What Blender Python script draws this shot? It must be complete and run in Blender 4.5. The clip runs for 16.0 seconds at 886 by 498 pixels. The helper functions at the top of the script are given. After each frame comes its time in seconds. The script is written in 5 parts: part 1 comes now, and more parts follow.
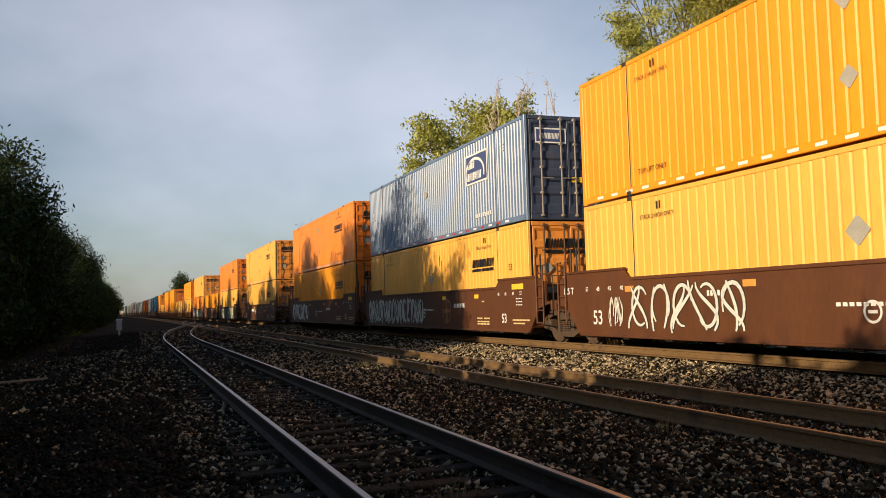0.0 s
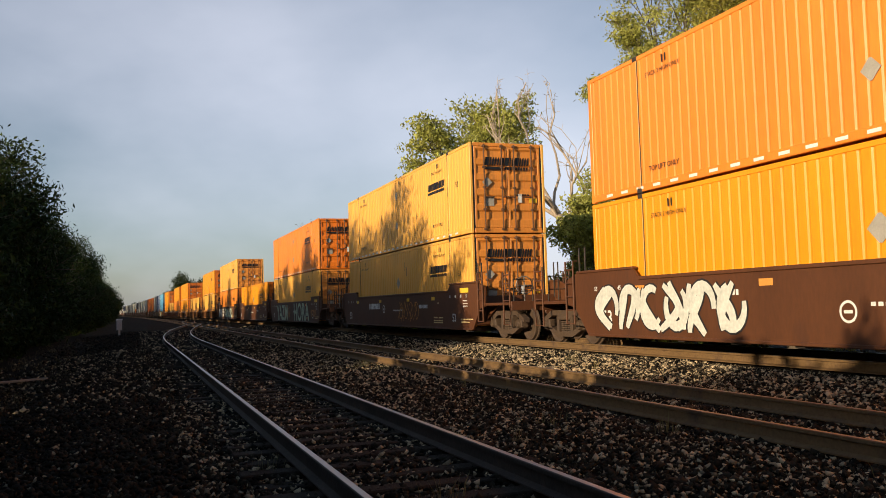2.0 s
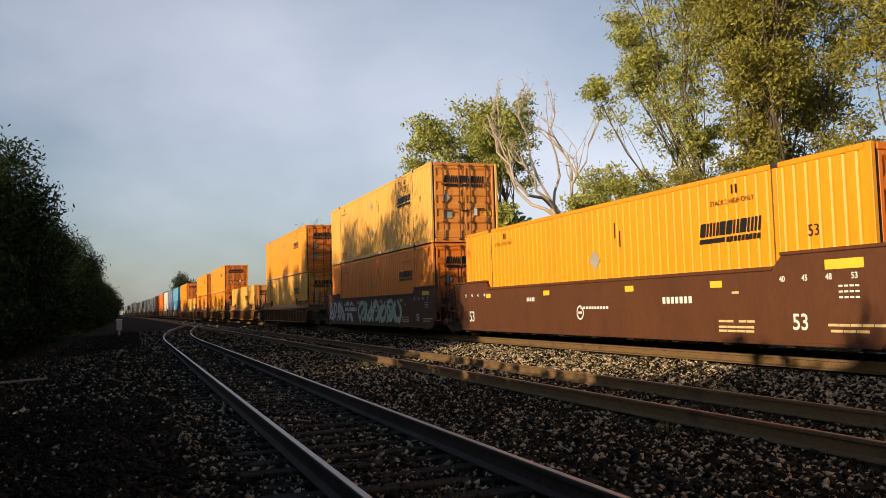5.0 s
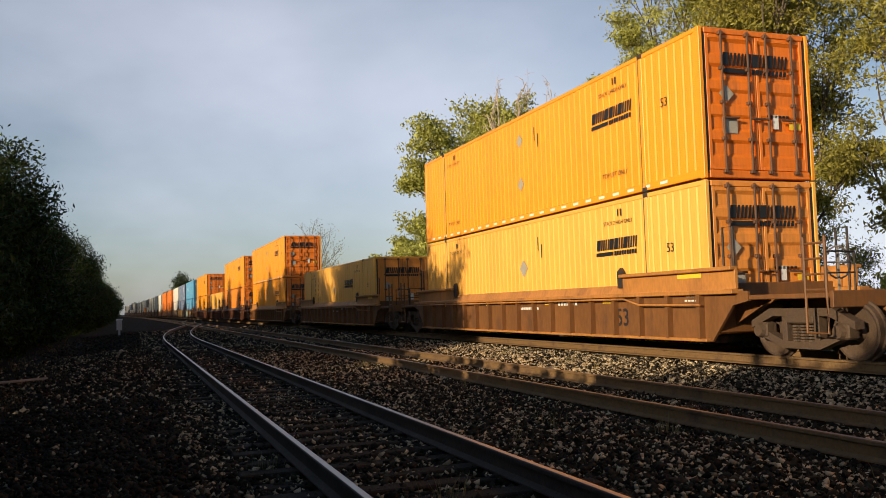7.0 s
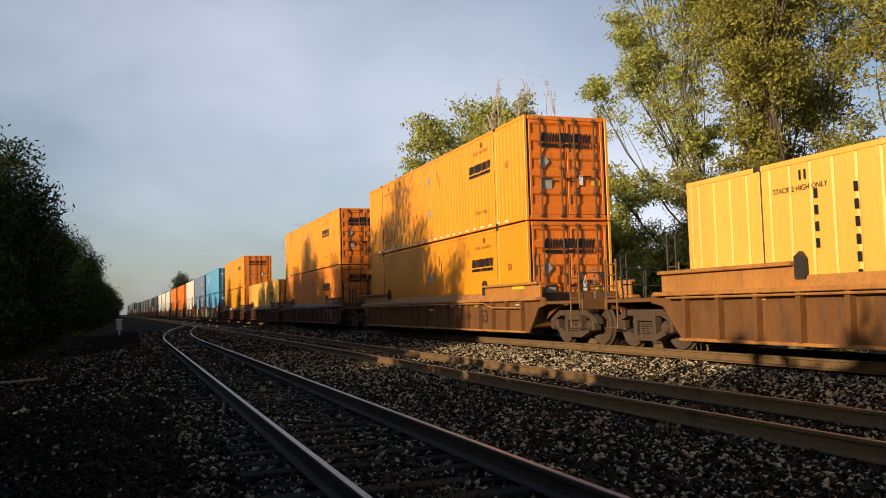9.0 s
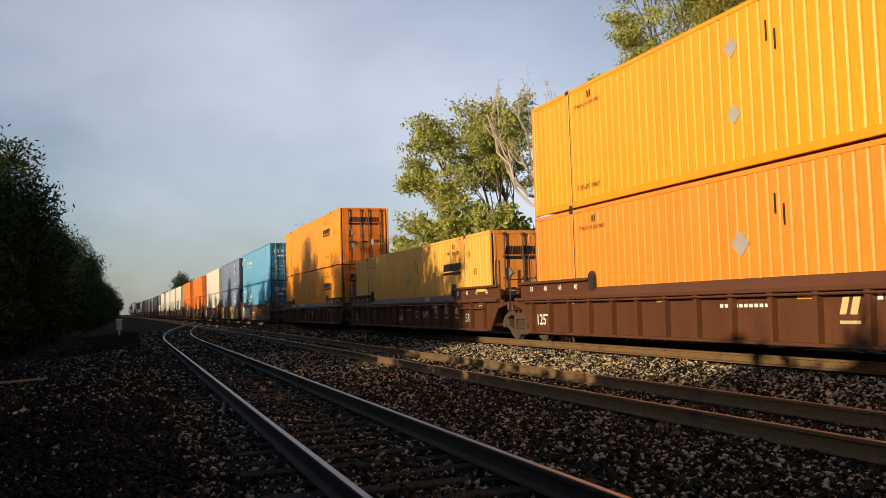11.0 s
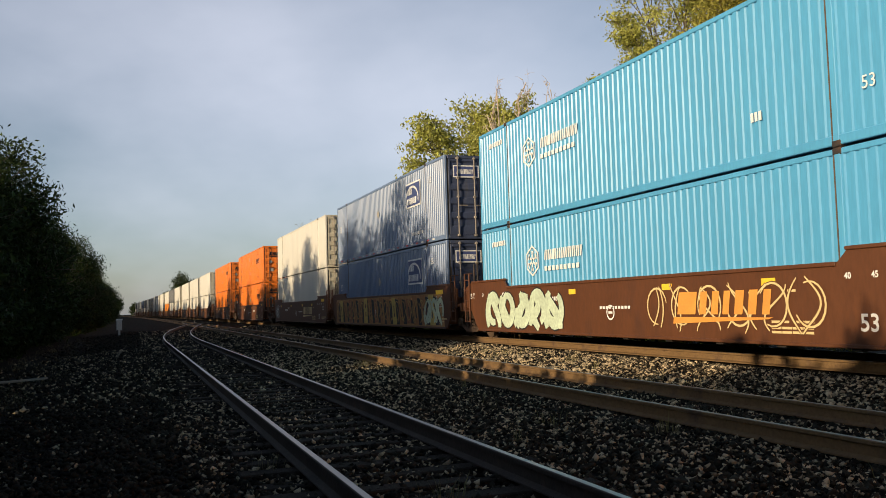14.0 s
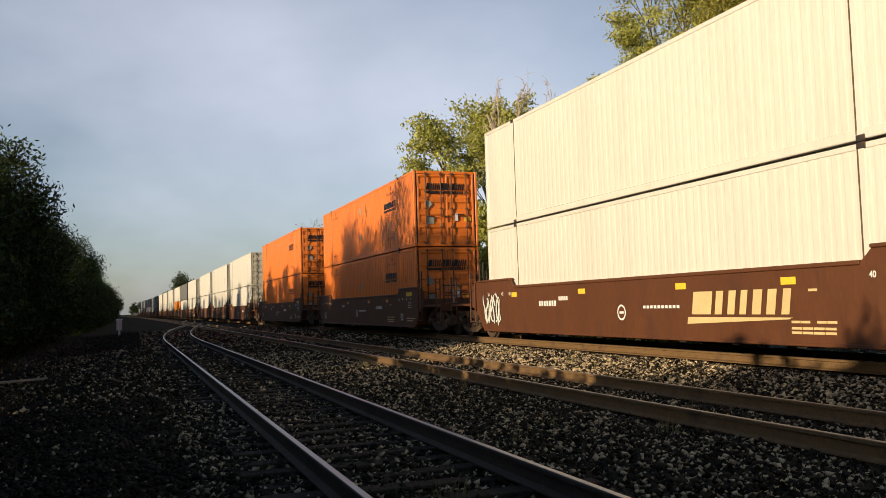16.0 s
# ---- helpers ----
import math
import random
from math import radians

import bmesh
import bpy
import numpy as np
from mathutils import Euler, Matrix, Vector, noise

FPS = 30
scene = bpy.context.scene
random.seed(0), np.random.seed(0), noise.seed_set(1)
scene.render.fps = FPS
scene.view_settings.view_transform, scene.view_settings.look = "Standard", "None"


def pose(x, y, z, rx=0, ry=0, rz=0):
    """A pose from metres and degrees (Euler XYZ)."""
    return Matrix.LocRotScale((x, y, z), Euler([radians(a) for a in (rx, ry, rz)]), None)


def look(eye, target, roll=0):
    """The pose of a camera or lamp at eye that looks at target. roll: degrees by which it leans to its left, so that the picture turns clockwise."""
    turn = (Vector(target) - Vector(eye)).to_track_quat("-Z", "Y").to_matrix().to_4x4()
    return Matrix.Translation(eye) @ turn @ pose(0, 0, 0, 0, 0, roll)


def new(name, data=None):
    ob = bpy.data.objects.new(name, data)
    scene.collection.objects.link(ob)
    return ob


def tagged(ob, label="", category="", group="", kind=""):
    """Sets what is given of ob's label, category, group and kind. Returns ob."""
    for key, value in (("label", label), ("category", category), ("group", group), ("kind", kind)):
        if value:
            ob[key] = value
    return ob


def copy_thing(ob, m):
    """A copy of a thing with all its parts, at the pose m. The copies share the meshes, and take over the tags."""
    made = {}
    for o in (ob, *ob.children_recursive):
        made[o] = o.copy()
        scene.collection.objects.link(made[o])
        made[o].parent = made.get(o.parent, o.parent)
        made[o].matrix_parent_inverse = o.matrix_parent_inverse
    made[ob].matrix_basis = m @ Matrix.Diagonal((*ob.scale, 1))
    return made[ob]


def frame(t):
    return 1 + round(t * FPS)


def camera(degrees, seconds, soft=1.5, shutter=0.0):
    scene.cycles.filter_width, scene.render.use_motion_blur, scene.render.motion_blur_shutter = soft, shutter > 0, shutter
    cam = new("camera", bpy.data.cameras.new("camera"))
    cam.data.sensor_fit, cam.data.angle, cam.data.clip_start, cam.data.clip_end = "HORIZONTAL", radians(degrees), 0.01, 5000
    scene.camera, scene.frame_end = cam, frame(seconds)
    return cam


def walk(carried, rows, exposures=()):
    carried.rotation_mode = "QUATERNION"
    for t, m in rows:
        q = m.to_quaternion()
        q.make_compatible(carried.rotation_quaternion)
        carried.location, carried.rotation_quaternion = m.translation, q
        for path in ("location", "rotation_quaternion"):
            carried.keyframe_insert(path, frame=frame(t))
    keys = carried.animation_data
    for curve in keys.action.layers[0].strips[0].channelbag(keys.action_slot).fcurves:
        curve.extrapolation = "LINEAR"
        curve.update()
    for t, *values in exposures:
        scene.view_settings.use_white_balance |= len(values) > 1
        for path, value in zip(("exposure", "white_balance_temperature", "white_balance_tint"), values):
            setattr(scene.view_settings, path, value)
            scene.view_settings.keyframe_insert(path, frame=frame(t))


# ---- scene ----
# camera: stands still beside the near track
EYE = (0.0, 0.0, 1.052)
AIM = (-9.3844, 3.3939, 1.052 + 0.6441)
cam = camera(54.17, 16.0, soft=0.5)
walk(cam, [(0.0, look(EYE, AIM, -1.66)), (16.0, look(EYE, AIM, -1.66))], exposures=[(0.0, 0.0), (16.0, 0.0)])

# ---- light: low evening sun behind the camera, thin high cloud ----
SUN_EL, SUN_AZ = 14.0, 25.0          # height, and turn from straight across the tracks
a, e = radians(SUN_AZ), radians(SUN_EL)
SUN_WAY = Vector((-math.sin(a) * math.cos(e), math.cos(a) * math.cos(e), -math.sin(e)))
sun = new("sun", bpy.data.lights.new("sun", "SUN"))
sun.data.energy, sun.data.angle, sun.data.color = 5.5, radians(0.6), (1.0, 0.80, 0.54)
sun.matrix_world = look((0, 0, 30), Vector((0, 0, 30)) + SUN_WAY)

world = bpy.data.worlds.new("world")
scene.world = world
world.use_nodes = True
wn, wl = world.node_tree.nodes, world.node_tree.links
wn.clear()
w_out = wn.new("ShaderNodeOutputWorld")
w_bg = wn.new("ShaderNodeBackground")
sky = wn.new("ShaderNodeTexSky")
sky.sky_type, sky.sun_disc = "NISHITA", False
sky.sun_elevation = e
sky.sun_rotation = math.atan2(-SUN_WAY.x, -SUN_WAY.y)
sky.air_density, sky.dust_density, sky.ozone_density = 1.0, 1.0, 2.2
w_co = wn.new("ShaderNodeTexCoord")
w_map = wn.new("ShaderNodeMapping")
w_map.inputs["Scale"].default_value = (1.0, 1.6, 3.2)
w_map.inputs["Rotation"].default_value = (0.0, 0.5, 0.3)
w_noise = wn.new("ShaderNodeTexNoise")
w_noise.inputs["Scale"].default_value, w_noise.inputs["Detail"].default_value = 1.6, 5.0
w_noise.inputs["Roughness"].default_value = 0.5
w_ramp = wn.new("ShaderNodeValToRGB")
w_ramp.color_ramp.elements[0].position, w_ramp.color_ramp.elements[1].position = 0.40, 0.72
w_ramp.color_ramp.elements[0].color, w_ramp.color_ramp.elements[1].color = (0.10, 0.10, 0.10, 1), (0.72, 0.72, 0.72, 1)
w_mix = wn.new("ShaderNodeMix")
w_mix.data_type = "RGBA"
w_mix.inputs[7].default_value = (9.8, 10.1, 11.6, 1)
w_bg.inputs["Strength"].default_value = 0.094
wl.new(w_co.outputs["Generated"], w_map.inputs["Vector"])
wl.new(w_map.outputs["Vector"], w_noise.inputs["Vector"])
wl.new(w_noise.outputs["Fac"], w_ramp.inputs["Fac"])
# the thin cloud is thickest towards the horizon
w_sep = wn.new("ShaderNodeSeparateXYZ")
w_fall = wn.new("ShaderNodeMapRange")
w_fall.inputs["From Min"].default_value, w_fall.inputs["From Max"].default_value = 0.05, 0.65
w_fall.inputs["To Min"].default_value, w_fall.inputs["To Max"].default_value = 1.0, 0.0
w_mul = wn.new("ShaderNodeMath")
w_mul.operation = "MULTIPLY"
wl.new(w_co.outputs["Generated"], w_sep.inputs["Vector"])
wl.new(w_sep.outputs["Z"], w_fall.inputs["Value"])
# one broad soft streak of cirrus lies across the western sky
w_dot = wn.new("ShaderNodeVectorMath")
w_dot.operation = "DOT_PRODUCT"
w_dot.inputs[1].default_value = (-0.269, -0.4394, -0.8571)
w_abs = wn.new("ShaderNodeMath")
w_abs.operation = "ABSOLUTE"
w_band = wn.new("ShaderNodeMapRange")
w_band.interpolation_type = "SMOOTHSTEP"
w_band.inputs["From Min"].default_value, w_band.inputs["From Max"].default_value = 0.0, 0.30
w_band.inputs["To Min"].default_value, w_band.inputs["To Max"].default_value = 0.62, 0.0
w_add = wn.new("ShaderNodeMath")
w_add.operation, w_add.use_clamp = "ADD", True
w_soft = wn.new("ShaderNodeMath")
w_soft.operation = "MULTIPLY"
w_soft.inputs[1].default_value = 0.62
wl.new(w_co.outputs["Generated"], w_dot.inputs[0])
w_off = wn.new("ShaderNodeMath")
w_off.operation = "ADD"
w_off.inputs[1].default_value = 0.10
wl.new(w_dot.outputs["Value"], w_off.inputs[0])
wl.new(w_off.outputs[0], w_abs.inputs[0])
wl.new(w_abs.outputs[0], w_band.inputs["Value"])
wl.new(w_ramp.outputs["Color"], w_soft.inputs[0])
wl.new(w_soft.outputs[0], w_add.inputs[0])
wl.new(w_band.outputs["Result"], w_add.inputs[1])
wl.new(w_add.outputs[0], w_mul.inputs[0])
wl.new(w_fall.outputs["Result"], w_mul.inputs[1])
wl.new(w_mul.outputs[0], w_mix.inputs[0])
wl.new(sky.outputs["Color"], w_mix.inputs[6])
wl.new(w_mix.outputs[2], w_bg.inputs["Color"])
wl.new(w_bg.outputs["Background"], w_out.inputs["Surface"])


# ---- materials ----
def mat(name, color, rough=0.6, metal=0.0, vary=0.25, scale=3.0, fine=40.0, stretch=(1, 1, 1), bump=0.0, second=None,
        second_amount=0.5, second_scale=1.2, by_object=0.0, by_island=0.0, coat=0.0, translucent=0.0, gloss=0.5):
    """A procedural surface: two scales of variation, an optional second colour in patches, and relief."""
    m = bpy.data.materials.new(name)
    m.use_nodes = True
    n, l = m.node_tree.nodes, m.node_tree.links
    b = n["Principled BSDF"]
    co = n.new("ShaderNodeTexCoord")
    mp = n.new("ShaderNodeMapping")
    mp.inputs["Scale"].default_value = stretch
    l.new(co.outputs["Object"], mp.inputs["Vector"])
    big, small = n.new("ShaderNodeTexNoise"), n.new("ShaderNodeTexNoise")
    for node, s in ((big, scale), (small, fine)):
        node.inputs["Scale"].default_value, node.inputs["Detail"].default_value = s, 4.0
        l.new(mp.outputs["Vector"], node.inputs["Vector"])
    total = n.new("ShaderNodeMath")
    total.operation = "ADD"
    l.new(big.outputs["Fac"], total.inputs[0])
    l.new(small.outputs["Fac"], total.inputs[1])
    value = total.outputs[0]
    spread = n.new("ShaderNodeMapRange")
    spread.inputs["From Min"].default_value, spread.inputs["From Max"].default_value = 0.6, 1.4
    spread.inputs["To Min"].default_value, spread.inputs["To Max"].default_value = 1.0 - vary, 1.0 + vary
    l.new(value, spread.inputs["Value"])
    bright = spread.outputs["Result"]
    for amount, source in ((by_object, "obj"), (by_island, "isl")):
        if amount:
            if source == "obj":
                rnd = n.new("ShaderNodeObjectInfo").outputs["Random"]
            else:
                rnd = n.new("ShaderNodeNewGeometry").outputs["Random Per Island"]
            r2 = n.new("ShaderNodeMapRange")
            r2.inputs["To Min"].default_value, r2.inputs["To Max"].default_value = 1.0 - amount, 1.0 + amount
            l.new(rnd, r2.inputs["Value"])
            mul = n.new("ShaderNodeMath")
            mul.operation = "MULTIPLY"
            l.new(bright, mul.inputs[0])
            l.new(r2.outputs["Result"], mul.inputs[1])
            bright = mul.outputs[0]
    base = n.new("ShaderNodeMix")
    base.data_type = "RGBA"
    base.inputs[6].default_value = (*color, 1)
    base.inputs[7].default_value = (*(second or color), 1)
    base.inputs[0].default_value = 0.0
    if second:
        patch = n.new("ShaderNodeTexNoise")
        patch.inputs["Scale"].default_value, patch.inputs["Detail"].default_value = second_scale, 6.0
        patch.inputs["Roughness"].default_value = 0.65
        l.new(mp.outputs["Vector"], patch.inputs["Vector"])
        rp = n.new("ShaderNodeMapRange")
        rp.inputs["From Min"].default_value, rp.inputs["From Max"].default_value = 0.75 - 0.5 * second_amount, 0.95 - 0.5 * second_amount
        l.new(patch.outputs["Fac"], rp.inputs["Value"])
        l.new(rp.outputs["Result"], base.inputs[0])
    hsv = n.new("ShaderNodeHueSaturation")
    l.new(base.outputs[2], hsv.inputs["Color"])
    l.new(bright, hsv.inputs["Value"])
    l.new(hsv.outputs["Color"], b.inputs["Base Color"])
    b.inputs["Roughness"].default_value, b.inputs["Metallic"].default_value = rough, metal
    b.inputs["Coat Weight"].default_value = coat
    b.inputs["Specular IOR Level"].default_value = gloss
    if bump:
        bp = n.new("ShaderNodeBump")
        bp.inputs["Strength"].default_value, bp.inputs["Distance"].default_value = bump, 0.02
        l.new(value, bp.inputs["Height"])
        l.new(bp.outputs["Normal"], b.inputs["Normal"])
    if translucent:
        tr = n.new("ShaderNodeBsdfTranslucent")
        l.new(hsv.outputs["Color"], tr.inputs["Color"])
        ms = n.new("ShaderNodeMixShader")
        ms.inputs["Fac"].default_value = translucent
        l.new(b.outputs["BSDF"], ms.inputs[1])
        l.new(tr.outputs["BSDF"], ms.inputs[2])
        l.new(ms.outputs["Shader"], n["Material Output"].inputs["Surface"])
    return m


STREAK = (2.0, 2.0, 0.35)
PAINT = {
    "orange": mat("orange_paint", (0.80, 0.245, 0.026), 0.42, 0, 0.13, 0.7, 9, STREAK, 0.05, (0.55, 0.17, 0.03), 0.25, by_object=0.04),
    "amber": mat("amber_paint", (0.82, 0.305, 0.010), 0.42, 0, 0.12, 0.7, 9, STREAK, 0.05, (0.60, 0.25, 0.04), 0.25, by_object=0.04),
    "yellow": mat("yellow_paint", (0.83, 0.42, 0.072), 0.45, 0, 0.12, 0.7, 9, STREAK, 0.05, (0.62, 0.32, 0.05), 0.25, by_object=0.04),
    "red": mat("red_orange_paint", (0.76, 0.19, 0.022), 0.42, 0, 0.12, 0.7, 9, STREAK, 0.05, (0.45, 0.1, 0.02), 0.25, by_object=0.04),
    "slate": mat("slate_blue_paint", (0.130, 0.185, 0.295), 0.36, 0, 0.12, 0.7, 9, STREAK, 0.05, (0.13, 0.17, 0.26), 0.3, by_object=0.04),
    "sky": mat("light_blue_paint", (0.085, 0.325, 0.54), 0.36, 0, 0.12, 0.7, 9, STREAK, 0.05, (0.10, 0.36, 0.5), 0.3, by_object=0.04),
    "white": mat("cream_white_paint", (0.65, 0.615, 0.53), 0.45, 0, 0.10, 0.7, 9, STREAK, 0.05, (0.52, 0.46, 0.36), 0.25, by_object=0.03),
    "grey": mat("dark_grey_paint", (0.11, 0.11, 0.11), 0.5, 0, 0.15, 0.7, 9, STREAK, 0.05),
}
DOOR_PAINT = {k: PAINT[k] for k in PAINT}
# Doors turn away from the sun; their weaker light is mixed into these colours.
DOOR_PAINT["slate"] = mat("shaded_slate_door_paint", (0.040, 0.052, 0.095), 0.5, 0, 0.2, 0.9, 9, STREAK, 0.05, (0.07, 0.07, 0.08), 0.35, by_object=0.04)
DOOR_PAINT["sky"] = mat("shaded_light_blue_door_paint", (0.035, 0.15, 0.26), 0.5, 0, 0.2, 0.9, 9, STREAK, 0.05, (0.05, 0.10, 0.14), 0.4, by_object=0.04)
DOOR_PAINT["white"] = mat("shaded_grimy_white_door_paint", (0.46, 0.42, 0.32), 0.5, 0, 0.2, 0.9, 9, STREAK, 0.05, (0.28, 0.24, 0.18), 0.4, by_object=0.04)
DOOR_PAINT["amber"] = DOOR_PAINT["yellow"] = DOOR_PAINT["orange"] = mat("shaded_orange_door_paint", (0.74, 0.185, 0.014), 0.45, 0, 0.16, 0.9, 9, STREAK, 0.05, (0.40, 0.12, 0.025), 0.35, by_object=0.06)
DOOR_PAINT["yellow"] = mat("shaded_tan_orange_door_paint", (0.72, 0.265, 0.045), 0.45, 0, 0.16, 0.9, 9, STREAK, 0.05, (0.42, 0.17, 0.04), 0.35, by_object=0.06)
M_BLACK = mat("black_decal", (0.012, 0.012, 0.013), 0.5, 0, 0.2, 3, 30)
M_WHITE = mat("white_decal", (0.75, 0.74, 0.70), 0.5, 0, 0.12, 3, 30)
M_NAVY = mat("navy_decal", (0.055, 0.075, 0.19), 0.5, 0, 0.15, 3, 30)
M_YDECAL = mat("yellow_decal", (0.85, 0.55, 0.04), 0.5, 0, 0.12, 3, 30)
M_ODECAL = mat("orange_decal", (0.72, 0.30, 0.06), 0.5, 0, 0.15, 3, 30)
M_CREAM = mat("cream_yellow_decal", (0.66, 0.50, 0.24), 0.5, 0, 0.15, 3, 30)
M_REDTAPE = mat("red_reflective_tape", (0.55, 0.03, 0.02), 0.35, 0, 0.1, 3, 30)
M_PLACARD = mat("bare_metal_placard", (0.36, 0.33, 0.28), 0.6, 0.0, 0.2, 4, 40)
M_ROD = mat("weathered_galvanised_steel", (0.30, 0.26, 0.22), 0.5, 0.4, 0.2, 3, 40, bump=0.1)
M_SEAM = mat("dark_seam", (0.10, 0.065, 0.035), 0.8, 0, 0.4, 3, 30)
# Rods of branded boxes: the shade on their orange paint is coloured in.
M_DARKROD = mat("shade_dark_rod_steel", (0.115, 0.055, 0.028), 0.6, 0.1, 0.35, 3, 40, bump=0.1)
M_GASKET = mat("black_rubber", (0.015, 0.015, 0.015), 0.7, 0, 0.2, 3, 30)
M_STEEL = mat("dark_underframe_steel", (0.035, 0.028, 0.024), 0.7, 0.2, 0.4, 3, 30, bump=0.2, second=(0.10, 0.05, 0.025), second_amount=0.45, second_scale=3)
M_TRUCK = mat("dusty_cast_steel", (0.085, 0.052, 0.030), 0.75, 0.1, 0.35, 3, 30, bump=0.25, second=(0.05, 0.035, 0.03), second_amount=0.5, second_scale=3)
M_BROWN = mat("mineral_brown_paint", (0.105, 0.037, 0.013), 0.55, 0, 0.22, 0.9, 12, (1.5, 1.5, 0.5), 0.08, (0.070, 0.028, 0.015), 0.4, by_object=0.08)
M_OCHRE = mat("dusty_ochre_paint", (0.165, 0.068, 0.019), 0.6, 0, 0.30, 0.9, 12, (1.5, 1.5, 0.5), 0.10, (0.095, 0.044, 0.020), 0.5, by_object=0.06)
# Lighter copy of the ochre: the sunlight on flanges and bands is coloured in.
M_BAND = mat("sunlit_ochre_paint", (0.40, 0.17, 0.038), 0.6, 0, 0.30, 0.9, 12, (1.5, 1.5, 0.5), 0.10, (0.22, 0.09, 0.03), 0.45, by_object=0.06)
M_RUST = mat("rusty_rail_steel", (0.18, 0.105, 0.042), 0.8, 0.1, 0.35, 2, 25, bump=0.3, second=(0.07, 0.04, 0.025), second_amount=0.5, second_scale=2)
# Darker rail tone, used on the near track only.
M_DARKRAIL = mat("darker_rail_steel", (0.050, 0.034, 0.024), 0.8, 0.1, 0.35, 2, 25, bump=0.3, second=(0.09, 0.05, 0.03), second_amount=0.35, second_scale=2)
M_RAILTOP = mat("worn_rail_head_steel", (0.36, 0.32, 0.29), 0.40, 0.9, 0.15, 2, 40)
# Ties, bed and stones: near-black base colours deepen the shade on the foreground.
M_TIE = mat("weathered_creosoted_wood", (0.042, 0.031, 0.022), 0.85, 0, 0.4, 3, 20, (1, 6, 6), 0.6, (0.075, 0.06, 0.045), 0.4, 2.0, by_object=0.3, gloss=0.1)
M_GROUND = mat("shade_dark_ballast_bed", (0.009, 0.007, 0.005), 0.95, 0, 0.45, 0.9, 22, bump=0.8, second=(0.024, 0.017, 0.010), second_amount=0.45, second_scale=0.35, gloss=0.05)
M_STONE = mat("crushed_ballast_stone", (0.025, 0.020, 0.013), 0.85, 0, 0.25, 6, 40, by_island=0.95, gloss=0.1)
M_PALESTONE = mat("pale_limestone_ballast", (0.41, 0.32, 0.20), 0.85, 0, 0.2, 6, 40, by_island=0.6, gloss=0.15)
M_BARK = mat("grey_brown_bark", (0.115, 0.088, 0.062), 0.9, 0, 0.35, 3, 20, (1, 1, 0.25), 0.8)
M_DEADWOOD = mat("bleached_dead_wood", (0.46, 0.37, 0.28), 0.85, 0, 0.3, 3, 20, (1, 1, 0.25), 0.6)
M_LEAF = {
    "spring": mat("spring_leaves", (0.42, 0.42, 0.10), 0.6, 0, 0.2, 0.8, 5, by_island=0.5, translucent=0.42),
    "olive": mat("olive_young_leaves", (0.31, 0.28, 0.05), 0.6, 0, 0.2, 0.8, 5, by_island=0.5, translucent=0.42),
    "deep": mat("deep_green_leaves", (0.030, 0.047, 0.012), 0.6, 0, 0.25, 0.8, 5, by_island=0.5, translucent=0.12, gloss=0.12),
    "grass": mat("dry_grass", (0.16, 0.135, 0.05), 0.8, 0, 0.25, 0.8, 5, by_island=0.5, translucent=0.25),
}


